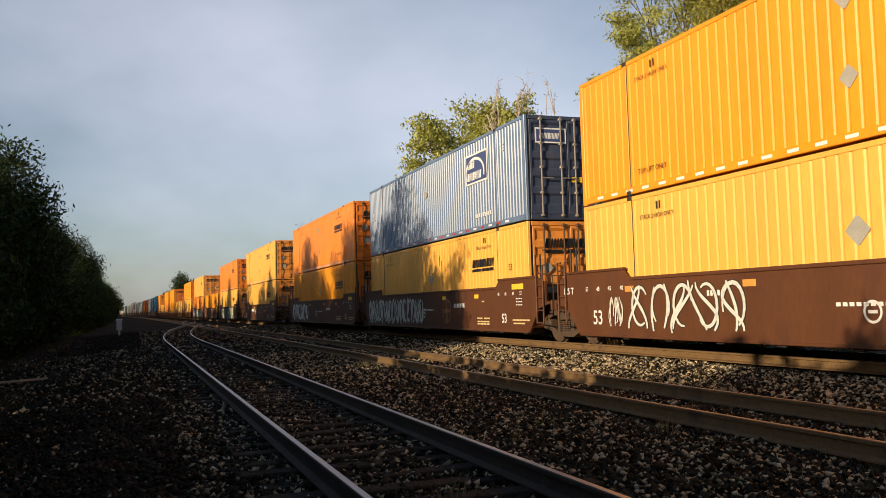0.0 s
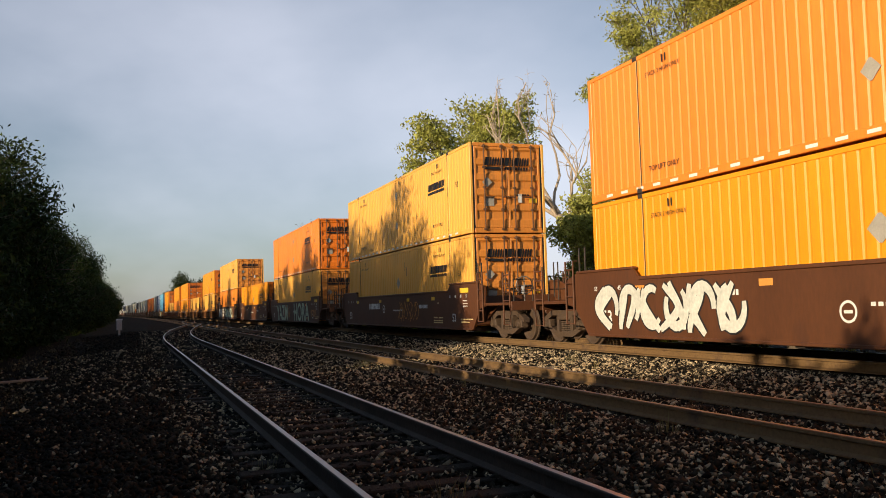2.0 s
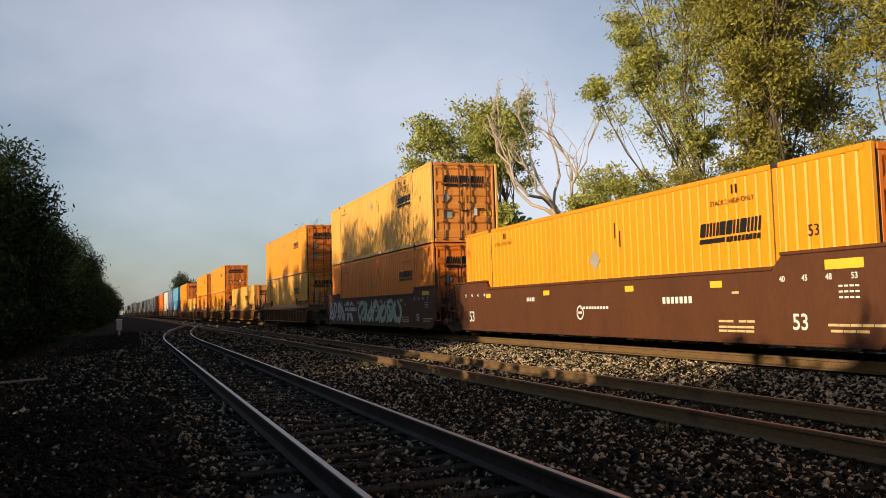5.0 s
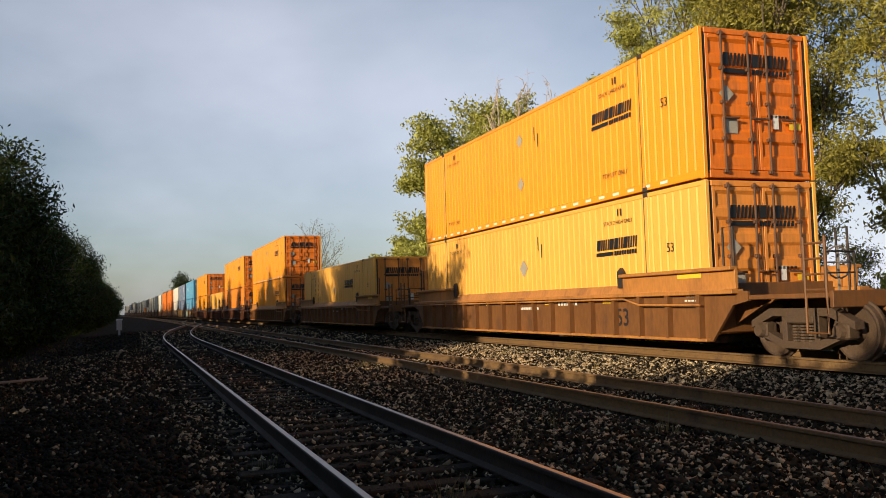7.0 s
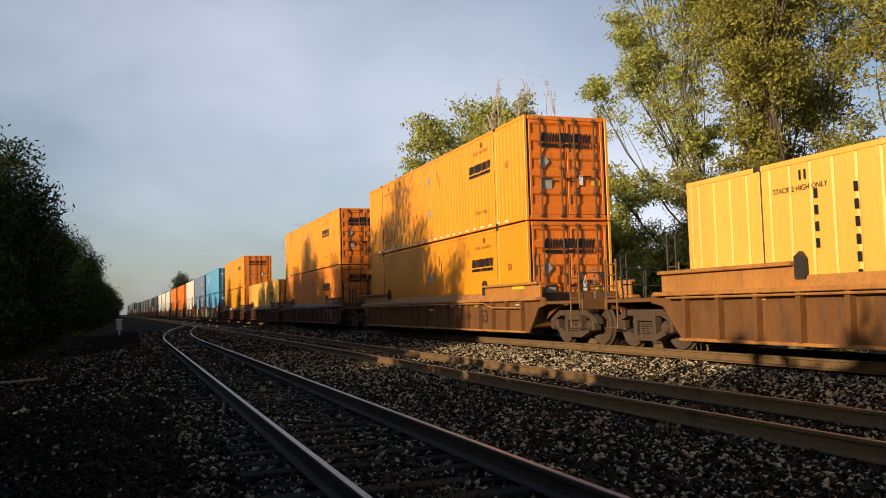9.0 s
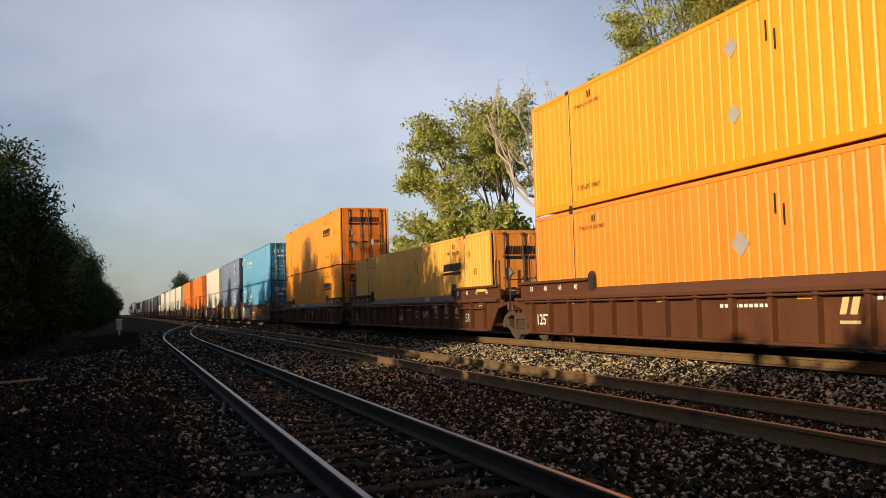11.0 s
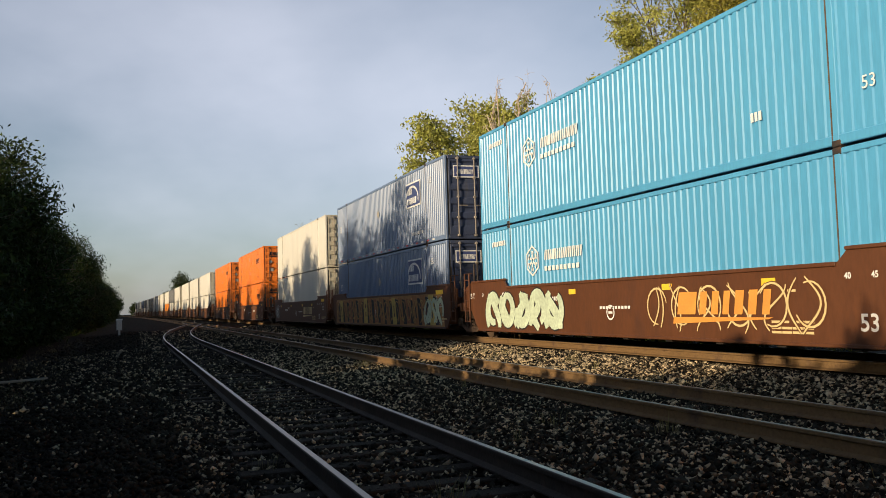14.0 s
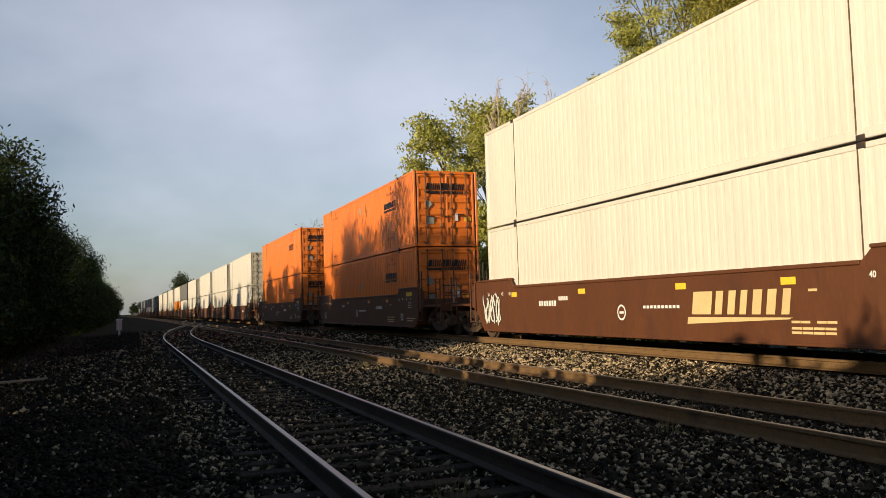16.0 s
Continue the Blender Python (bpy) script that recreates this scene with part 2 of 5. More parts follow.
# ---- mesh building ----
class Shape:
    """Gathers vertices and faces of one part."""

    def __init__(self):
        self.v, self.f = [], []

    def add(self, verts, faces):
        k = len(self.v)
        self.v += [tuple(p) for p in verts]
        self.f += [tuple(k + i for i in face) for face in faces]
        return self

    def box(self, x0, x1, y0, y1, z0, z1, c=0.0):
        if c <= 0:
            vs = [(x, y, z) for z in (z0, z1) for x, y in ((x0, y0), (x1, y0), (x1, y1), (x0, y1))]
            return self.add(vs, [(3, 2, 1, 0), (4, 5, 6, 7), (0, 1, 5, 4), (1, 2, 6, 5), (2, 3, 7, 6), (3, 0, 4, 7)])
        vs = []
        for z, i in ((z0, c), (z0 + c, 0), (z1 - c, 0), (z1, c)):
            a0, a1, b0, b1 = x0 + i, x1 - i, y0 + i, y1 - i
            k = c * 0.7
            vs += [(a0 + k, b0, z), (a1 - k, b0, z), (a1, b0 + k, z), (a1, b1 - k, z), (a1 - k, b1, z), (a0 + k, b1, z), (a0, b1 - k, z), (a0, b0 + k, z)]
        fs = [tuple(range(7, -1, -1)), tuple(range(24, 32))]
        for r in range(3):
            fs += [(r * 8 + i, r * 8 + (i + 1) % 8, r * 8 + 8 + (i + 1) % 8, r * 8 + 8 + i) for i in range(8)]
        return self.add(vs, fs)

    def prism(self, outline, y0, y1):
        """An outline of (x, z), anticlockwise seen from -y, drawn out from y0 to y1."""
        n = len(outline)
        vs = [(x, y0, z) for x, z in outline] + [(x, y1, z) for x, z in outline]
        fs = [tuple(range(n)), tuple(range(2 * n - 1, n - 1, -1))]
        fs += [((i + 1) % n, i, n + i, n + (i + 1) % n) for i in range(n)]
        return self.add(vs, fs)

    def tube(self, points, radii, n=6, caps=True):
        pts = [Vector(p) for p in points]
        if not isinstance(radii, (list, tuple)):
            radii = [radii] * len(pts)
        vs = []
        for i, p in enumerate(pts):
            way = (pts[min(i + 1, len(pts) - 1)] - pts[max(i - 1, 0)]).normalized()
            side = way.cross(Vector((0, 0, 1)) if abs(way.z) < 0.9 else Vector((1, 0, 0))).normalized()
            up = side.cross(way)
            vs += [p + radii[i] * (math.cos(j * math.tau / n) * side + math.sin(j * math.tau / n) * up) for j in range(n)]
        fs = []
        for i in range(len(pts) - 1):
            fs += [(i * n + j, i * n + (j + 1) % n, i * n + n + (j + 1) % n, i * n + n + j) for j in range(n)]
        if caps:
            fs += [tuple(range(n - 1, -1, -1)), tuple(range((len(pts) - 1) * n, len(pts) * n))]
        return self.add(vs, fs)

    def lathe(self, profile, n=20):
        """A profile of (y, r) turned round the y axis."""
        vs = [(r * math.cos(j * math.tau / n), y, r * math.sin(j * math.tau / n)) for y, r in profile for j in range(n)]
        fs = []
        for i in range(len(profile) - 1):
            fs += [(i * n + j, i * n + (j + 1) % n, i * n + n + (j + 1) % n, i * n + n + j) for j in range(n)]
        fs += [tuple(range(n - 1, -1, -1)), tuple(range((len(profile) - 1) * n, len(profile) * n))]
        return self.add(vs, fs)

    def mesh(self, name, material, smooth=False):
        me = bpy.data.meshes.new(name)
        me.from_pydata(self.v, [], self.f)
        me.materials.append(material)
        if smooth:
            me.shade_smooth()
        me.update()
        return me


MESHES = {}


def part(name, shape, material, parent=None, label="", at=None, key=None, smooth=False):
    """One mesh object under its thing. shape: a Shape, or a function that makes one, called once for each key."""
    k = (key, material.name) if key is not None else None
    if k in MESHES and k is not None:
        me = MESHES[k]
    else:
        me = shape if isinstance(shape, bpy.types.Mesh) else (shape() if callable(shape) else shape).mesh(name, material, smooth)
        if k is not None:
            MESHES[k] = me
    ob = new(name, me)
    ob.parent = parent
    if at is not None:
        ob.matrix_basis = at
    if label:
        ob["label"] = label
    if name in ("stencil", "marking", "spring_nest", "wordmark"):
        ob["kind"] = "stuff"
    return ob


def letters(text, size, bold=0.0):
    """The mesh of a line of text in the built-in font, upright, facing -y, its left foot at the origin."""
    cu = bpy.data.curves.new("text", "FONT")
    cu.body, cu.size, cu.offset = text, size, bold
    ob = bpy.data.objects.new("text", cu)
    scene.collection.objects.link(ob)
    me = bpy.data.meshes.new_from_object(ob.evaluated_get(bpy.context.evaluated_depsgraph_get()))
    bpy.data.objects.remove(ob)
    me.transform(Matrix.Rotation(radians(90), 4, "X"))
    return me


def lettering(name, text, size, material, parent, m, bold=0.0):
    k = ("text", text, size, bold, material.name)
    if k not in MESHES:
        me = letters(text, size, bold)
        me.materials.clear()
        me.materials.append(material)
        MESHES[k] = me
    ob = new(name, MESHES[k])
    ob.parent = parent
    ob.matrix_basis = m
    if name in ("marking", "load_marking", "length_number"):
        ob["kind"] = "stuff"
    return ob


# ---- ground and tracks ----
MAIN, MIDDLE, NEAR = 11.36, 6.77, 2.24       # centre lines of the three tracks
MAIN_TOP, LOW_TOP = 0.0, -0.22               # heights of the rail heads


def main_y(x):
    """The main line bends slightly to the camera's side far off."""
    return MAIN - 0.404e-4 * max(0.0, -x - 20.0) ** 2


def near_y(x):
    """The near track swings over to the middle one."""
    t = min(max((-x - 40.0) / 58.0, 0.0), 1.0)
    return NEAR + (middle_y(x) - NEAR) * t * t * (1.6 - 0.6 * t)


def middle_y(x):
    return MIDDLE + (main_y(x) - MAIN) - 0.0


def ground_z(x, y):
    d = y - main_y(x)
    z = -0.44
    if d > -3.1:
        z += 0.22 * min(1.0, max(0.0, (d + 3.1) / 1.3))
    if d > 2.2:
        z -= min(1.0, (d - 2.2) / 3.0) * 0.9
    side = -0.2 - y
    if side > 0:
        z -= 0.25 * min(1.0, side / 2.0)
    return z + 0.03 * noise.noise((x * 0.5, y * 0.5, 0.0)) + 0.015 * noise.noise((x * 2.1, y * 2.1, 4.0))


def spaced(lo, hi, first, grow):
    out, p, s = [lo], lo, first
    while p < hi:
        p += s
        s *= grow
        out.append(p)
    return out


gx = [-v for v in spaced(-12.0, 2600.0, 0.5, 1.022)]
gy_near = [-6 + 0.4 * i for i in range(56)]
gy = sorted([-6 - v for v in spaced(0.5, 1500.0, 0.8, 1.16)]) + gy_near + [16.5 + v for v in spaced(0.0, 1500.0, 0.8, 1.16)]
g = Shape()
g.v = [(x, y, ground_z(x, y)) for x in gx for y in gy]
ny = len(gy)
g.f = [(i * ny + j, i * ny + j + 1, i * ny + ny + j + 1, i * ny + ny + j) for i in range(len(gx) - 1) for j in range(ny - 1)]
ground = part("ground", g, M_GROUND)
tagged(ground, "ballast ground of the railway yard, shade mixed into its dark colour", "ground", kind="structure")

RAIL_PROFILE = [(-0.07, -0.18), (0.07, -0.18), (0.07, -0.165), (0.012, -0.14), (0.010, -0.045), (0.036, -0.035), (0.036, -0.006), (0.028, 0.0),
                (-0.028, 0.0), (-0.036, -0.006), (-0.036, -0.035), (-0.010, -0.045), (-0.012, -0.14), (-0.07, -0.165)]


def rail_shape(line, off, top, xs, profile):
    s = Shape()
    n = len(profile)
    for x in xs:
        t = (line(x - 0.5) - line(x + 0.5))
        nx, nyy = t, 1.0
        ln = math.hypot(nx, nyy)
        for o, z in profile:
            s.v.append((x + (off + o) * nx / ln, line(x) + (off + o) * nyy / ln, top + z))
    for i in range(len(xs) - 1):
        s.f += [(i * n + j, i * n + (j + 1) % n, i * n + n + (j + 1) % n, i * n + n + j) for j in range(n)]
    return s


RAIL_XS = [12 - 1.0 * i for i in range(30)] + [-18 - 3.0 * i for i in range(60)] + [-198 - 20.0 * i for i in range(25)]


def track(name, line, top, label, shine, reach, steel, start=50.0):
    root = tagged(new(name), label, "railway track", kind="structure")
    xs = [x for x in RAIL_XS if -reach < x < start]
    for off in (-0.7525, 0.7525):
        rail = part("rail", rail_shape(line, off, top, xs, RAIL_PROFILE), steel, root)
        cap = [(-0.027, 0.0), (0.027, 0.0), (0.024, 0.002), (-0.024, 0.002)]
        part("rail_head", rail_shape(line, off, top + 0.001, xs, cap), shine, rail, "worn bright running surface of the rail")
    return root


M_DULLTOP = mat("dull_rail_head_steel", (0.30, 0.24, 0.20), 0.45, 0.7, 0.2, 2, 40)
main_track = track("main_track", main_y, MAIN_TOP, "rusty main line rails on raised stone ballast", M_RAILTOP, 600, M_RUST)
middle_track = track("middle_track", middle_y, LOW_TOP, "rusty middle siding rails half sunk in ballast", M_DULLTOP, 600, M_RUST)
near_track = track("near_track", near_y, LOW_TOP, "siding with worn rails on old wooden sleepers, curving away", M_RAILTOP, 97, M_DARKRAIL)


def crossover_y(x):
    """A turnout lead from the middle track over to the main line."""
    t = min(max((-x - 100.0) / 75.0, 0.0), 1.0)
    return middle_y(x) + (main_y(x) - middle_y(x)) * t * t * (3 - 2 * t)


crossover = track("crossover_track", crossover_y, LOW_TOP - 0.006, "rusty turnout rails leading over to the main line", M_DULLTOP, 176, M_RUST, -99.0)


def tie_shape():
    return Shape().box(-0.115, 0.115, -1.3, 1.3, -0.17, 0.0, 0.012)


def ties(root, line, top, x0, x1, step=0.56):
    rnd = random.Random(5)
    x = x0
    while x > x1:
        t = line(x - 0.5) - line(x + 0.5)
        m = pose(x, line(x) + rnd.uniform(-0.04, 0.04), top - 0.185 + rnd.uniform(-0.012, 0.006), rnd.uniform(-0.6, 0.6), 0, math.degrees(math.atan(-t)) + rnd.uniform(-1.2, 1.2))
        part("tie", tie_shape, M_TIE, root, at=m, key="tie")
        x -= step * rnd.uniform(0.94, 1.06)


# ---- containers ----
LEN, WID, TALL = 16.15, 2.59, 2.896
HL, HW = LEN / 2, WID / 2


def corrugation(x0, x1, pitch, flat, depth):
    """Points (x, inset) of a pressed wall between two posts."""
    n = max(1, round((x1 - x0) / pitch))
    p = (x1 - x0) / n
    out = [(x0, 0.0)]
    ramp = 0.12 * p
    for i in range(n):
        s = x0 + i * p
        g0 = s + flat * p / 2
        g1 = s + p - flat * p / 2
        out += [(g0, 0.0), (g0 + ramp, depth), (g1 - ramp, depth), (g1, 0.0)]
    out.append((x1, 0.0))
    return out


STYLE = {"plain": (0.40, 0.86, 0.007), "fine": (0.21, 0.45, 0.026), "wide": (0.27, 0.68, 0.017), "ribbed": (0.46, 0.84, 0.03), "soft": (0.23, 0.5, 0.006)}


def side_panel_shape(style, front):
    s = Shape()
    pitch, flat, depth = STYLE[style]
    sgn = -1 if front else 1
    for x0, x1 in ((-HL + 0.14, -6.13), (-6.01, 6.01), (6.13, HL - 0.14)):
        pts = corrugation(x0, x1, pitch, flat, depth)
        vs = [(x, sgn * (HW - 0.012 - d), z) for x, d in pts for z in (0.17, TALL - 0.09)]
        fs = [(2 * i, 2 * i + 2, 2 * i + 3, 2 * i + 1) if front else (2 * i, 2 * i + 1, 2 * i + 3, 2 * i + 2) for i in range(len(pts) - 1)]
        s.add(vs, fs)
    return s


def shell_shape():
    s = Shape()
    s.box(-HL + 0.03, HL - 0.10, -HW + 0.07, HW - 0.07, 0.10, 0.18)
    s.box(-HL + 0.02, -HL + 0.05, -HW + 0.12, HW - 0.12, 0.15, TALL - 0.1)
    for k in range(9):
        y = -HW + 0.22 + k * 0.27
        s.box(-HL + 0.0, -HL + 0.03, y, y + 0.13, 0.2, TALL - 0.15, 0.008)
    return s


def roof_shape():
    s = Shape()
    pts = corrugation(-HL + 0.1, HL - 0.1, 0.42, 0.5, 0.02)
    s.add([(x, y, TALL - 0.012 - d) for x, d in pts for y in (-HW + 0.03, HW - 0.03)], [(2 * i, 2 * i + 2, 2 * i + 3, 2 * i + 1) for i in range(len(pts) - 1)])
    return s


def door_shape(style):
    """A door leaf: pressed panel in a frame. Hinged at y = 0, reaching to y = 1.2."""
    s = Shape()
    z0, z1, w = 0.17, TALL - 0.13, 1.135
    s.box(-0.045, 0.0, 0.0, 0.07, z0, z1, 0.008)
    s.box(-0.045, 0.0, w - 0.07, w, z0, z1, 0.008)
    s.box(-0.045, 0.0, 0.07, w - 0.07, z0, z0 + 0.08, 0.008)
    s.box(-0.045, 0.0, 0.07, w - 0.07, z1 - 0.08, z1, 0.008)
    n = 5
    h = (z1 - z0 - 0.16) / n
    if style == "flat":
        s.box(-0.045, -0.012, 0.07, w - 0.07, z0 + 0.08, z1 - 0.08)
    else:
        zs = []
        for i in range(n):
            a = z0 + 0.08 + i * h
            zs += [(a, -0.004), (a + 0.16, -0.004), (a + 0.22, -0.042), (a + h - 0.06, -0.042)]
        zs.append((z1 - 0.08, -0.004))
        s.add([(d, y, z) for z, d in zs for y in (0.07, w - 0.07)], [(2 * i, 2 * i + 1, 2 * i + 3, 2 * i + 2) for i in range(len(zs) - 1)])
        s.box(-0.05, -0.044, 0.07, w - 0.07, z0 + 0.08, z1 - 0.08)
    return s


def rod_shape():
    s = Shape()
    s.tube([(0.055, 0, 0.10), (0.055, 0, TALL - 0.06)], 0.024, 8)
    for z in (0.13, 0.75, 1.45, 2.1, TALL - 0.12):
        s.box(0.0, 0.075, -0.05, 0.05, z - 0.035, z + 0.035, 0.01)
    s.box(0.05, 0.085, -0.02, 0.34, 1.13, 1.17, 0.008)
    return s


def wordmark_shape(w, h, seed, count=9, under=True):
    """A brand's name as plain slanted blocks over a broken bar."""
    rnd = random.Random(seed)
    s = Shape()
    x, step = 0.0, w / count
    low = h * 0.36 if under else 0.0
    lean = (h - low) * 0.18

    def bar(x0, x1, z0, z1):
        k = lean / (h - low)
        s.add([(x0 + (z0 - low) * k, 0, z0), (x1 + (z0 - low) * k, 0, z0), (x1 + (z1 - low) * k, 0, z1), (x0 + (z1 - low) * k, 0, z1)], [(0, 1, 2, 3)])

    for i in range(count):
        u = step * 0.84
        if rnd.random() < 0.3:
            bar(x, x + u, low, h)
        else:
            cut = rnd.uniform(0.28, 0.40)
            bar(x, x + u * cut, low, h)
            bar(x + u * (cut + 0.26), x + u * 0.96, low, h)
        x += step
    if under:
        bar(0, w * 0.43, 0.02 * h, h * 0.24)
        for i in range(9):
            bar(w * (0.46 + 0.06 * i), w * (0.46 + 0.06 * i + 0.045), 0.0, h * 0.25)
    return s


def bars_shape(count, w, h, gap=0.3):
    s = Shape()
    step = w / count
    for i in range(count):
        s.add([(i * step, 0, 0), (i * step + step * (1 - gap), 0, 0), (i * step + step * (1 - gap), 0, h), (i * step, 0, h)], [(0, 1, 2, 3)])
    return s


def diamond_shape(r):
    return Shape().prism([(-r, 0), (-r * 0.12, -r * 0.9), (r * 0.12, -r * 0.9), (r, 0), (r * 0.12, r * 0.9), (-r * 0.12, r * 0.9)], 0.0, 0.006)


def patch_shape(w, h):
    return Shape().add([(0, 0, 0), (w, 0, 0), (w, 0, h), (0, 0, h)], [(0, 1, 2, 3)])


def ring_shape(r0, r1, n=28):
    vs = [(r * math.cos(i * math.tau / n), 0, r * math.sin(i * math.tau / n)) for r in (r0, r1) for i in range(n)]
    return Shape().add(vs, [(i, (i + 1) % n, n + (i + 1) % n, n + i) for i in range(n)])


def on_side(x, z):
    return pose(x, -HW - 0.003, z)


def on_door(y, z):
    return pose(HL + 0.006, y, z, 0, 0, 90)


WORDS = {
    "orange": "bright orange corrugated steel freight container", "amber": "amber-orange corrugated steel freight container",
    "yellow": "golden-yellow corrugated steel freight container", "red": "deep red-orange corrugated steel freight container",
    "slate": "slate-blue corrugated steel freight container", "sky": "light blue corrugated steel freight container",
    "white": "cream-white freight container with smooth pressed sides", "grey": "dark grey freight container",
}


def container(color, style, brand, where, door="pressed", mark_x=4.0):
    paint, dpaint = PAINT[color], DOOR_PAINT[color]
    root = tagged(new("freight_container"), WORDS[color] + where, "container", "containers on the train")
    part("side_panel", lambda: side_panel_shape(style, True), paint, root, key=("sideF", style))
    part("side_panel", lambda: side_panel_shape(style, False), paint, root, key=("sideB", style))
    part("shell", shell_shape, paint, root, key="shell")
    part("roof", roof_shape, paint, root, key="roof")
    for sy in (-1, 1):
        y0, y1 = sorted((sy * HW, sy * (HW - 0.07)))
        part("top_rail", lambda: Shape().box(-HL + 0.1, HL - 0.1, y0, y1, TALL - 0.10, TALL - 0.005, 0.012), paint, root, key=("toprail", sy))
        part("bottom_rail", lambda: Shape().box(-HL + 0.1, HL - 0.1, y0, y1, 0.02, 0.175, 0.012), paint, root, key=("botrail", sy))
        for x0, x1 in ((-HL, -HL + 0.14), (HL - 0.14, HL)):
            part("corner_post", lambda: Shape().box(x0, x1, *sorted((sy * HW, sy * (HW - 0.085))), 0.0, TALL, 0.014), paint, root, key=("post", sy, x0))
        for x in (-6.07, 6.07):
            part("lift_post", lambda: Shape().box(-0.06, 0.06, *sorted((sy * (HW + 0.004), sy * (HW - 0.07))), 0.0, TALL, 0.014), paint, root, at=pose(x, 0, 0), key=("lift", sy))
            if sy < 0:
                part("seam", lambda: Shape().box(-0.012, 0.012, -HW - 0.001, -HW + 0.03, 0.10, TALL - 0.10), M_SEAM, root, "dark seam beside the lifting post", at=pose(x - math.copysign(0.074, x), 0, 0), key="seam")
            part("corner_casting", lambda: Shape().box(-0.09, 0.09, *sorted((sy * (HW + 0.01), sy * (HW - 0.10))), -0.012, 0.10, 0.016), M_STEEL, root, "dark steel lifting casting", at=pose(x, 0, 0), key=("cast", sy))
            part("corner_casting", lambda: Shape().box(-0.09, 0.09, *sorted((sy * (HW + 0.01), sy * (HW - 0.10))), -0.012, 0.10, 0.016), M_STEEL, root, "dark steel lifting casting", at=pose(x, 0, TALL - 0.09), key=("cast", sy))
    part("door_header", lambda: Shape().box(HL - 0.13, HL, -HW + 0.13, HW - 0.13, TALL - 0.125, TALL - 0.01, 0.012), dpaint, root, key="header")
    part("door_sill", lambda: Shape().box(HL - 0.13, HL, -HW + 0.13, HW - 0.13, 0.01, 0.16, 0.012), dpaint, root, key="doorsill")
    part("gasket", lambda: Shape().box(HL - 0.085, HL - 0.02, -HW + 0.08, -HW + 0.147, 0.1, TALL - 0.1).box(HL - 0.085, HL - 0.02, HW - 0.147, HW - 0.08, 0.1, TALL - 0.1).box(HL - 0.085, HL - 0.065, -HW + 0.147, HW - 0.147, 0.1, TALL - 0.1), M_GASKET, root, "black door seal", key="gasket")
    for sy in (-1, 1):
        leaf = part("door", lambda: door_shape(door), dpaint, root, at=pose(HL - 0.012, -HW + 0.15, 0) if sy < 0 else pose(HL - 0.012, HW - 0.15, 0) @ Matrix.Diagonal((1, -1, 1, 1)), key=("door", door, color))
        for y in (0.32, 0.93):
            part("lock_rod", rod_shape, M_DARKROD if brand else M_ROD, leaf, "locking rod with its shade in the dark colour" if brand else "galvanised locking rod", at=pose(0, y, 0), key="rod")
    if brand == "blocks":
        part("wordmark", lambda: wordmark_shape(1.70, 0.38, 3), M_BLACK, root, "black slanted blocks over a broken bar", at=on_side(mark_x, 1.68), key="wm")
        part("wordmark", lambda: wordmark_shape(1.55, 0.40, 3), M_BLACK, root, "black lettering-like blocks over a bar", at=on_door(-0.80, 2.02), key="wmd")
        lettering("marking", "TOP LIFT ONLY", 0.15, M_BLACK, root, on_side(4.4, 0.50))
        lettering("marking", "STACK 2 HIGH ONLY", 0.125, M_BLACK, root, on_side(4.35, 2.36))
        part("marking", lambda: bars_shape(1, 0.05, 0.35, 0.2), M_BLACK, root, "small black markings", at=on_side(0.95, 2.05), key="mk4")
        part("marking", lambda: bars_shape(1, 0.05, 0.35, 0.2), M_BLACK, root, "small black markings", at=on_side(1.15, 1.85), key="mk4")
        part("marking", lambda: bars_shape(6, 0.55, 0.05), M_BLACK, root, "small black markings", at=on_door(0.2, 1.2), key="mk3")
        lettering("length_number", "53", 0.26, M_BLACK, root, on_side(6.75, 1.62))
        for z, r in (((2.2, 0.19), (1.0, 0.19)) if "stacked" in where else ((1.62, 0.24),)):
            part("placard", lambda: diamond_shape(r), M_PLACARD, root, "bare metal placard holder", at=on_side(0.05, z), key=("placard", r))
        lettering("marking", "STACK 2 HIGH ONLY", 0.125, M_BLACK, root, on_side(-5.7, 2.36))
        lettering("marking", "TOP LIFT ONLY", 0.15, M_BLACK, root, on_side(-5.7, 0.40))
        for x in (4.95, -5.1):
            part("marking", lambda: bars_shape(2, 0.22, 0.16, 0.6), M_BLACK, root, "small black markings", at=on_side(x, 2.53), key="mk11")
        part("placard", lambda: diamond_shape(0.17), M_PLACARD, root, "bare metal placard holder", at=on_door(-0.72, 1.62), key="placard2")
        part("placard", lambda: patch_shape(0.34, 0.30), M_PLACARD, root, "bare metal placard holder", at=on_door(-0.84, 0.86), key="placard3")
        part("warning_label", lambda: patch_shape(0.14, 0.28), M_WHITE, root, "white label", at=on_door(0.33, 0.98), key="wl5")
        part("warning_label", lambda: patch_shape(0.28, 0.14), M_YDECAL, root, "yellow warning label", at=on_door(0.72, 0.98), key="wl6")
    return root


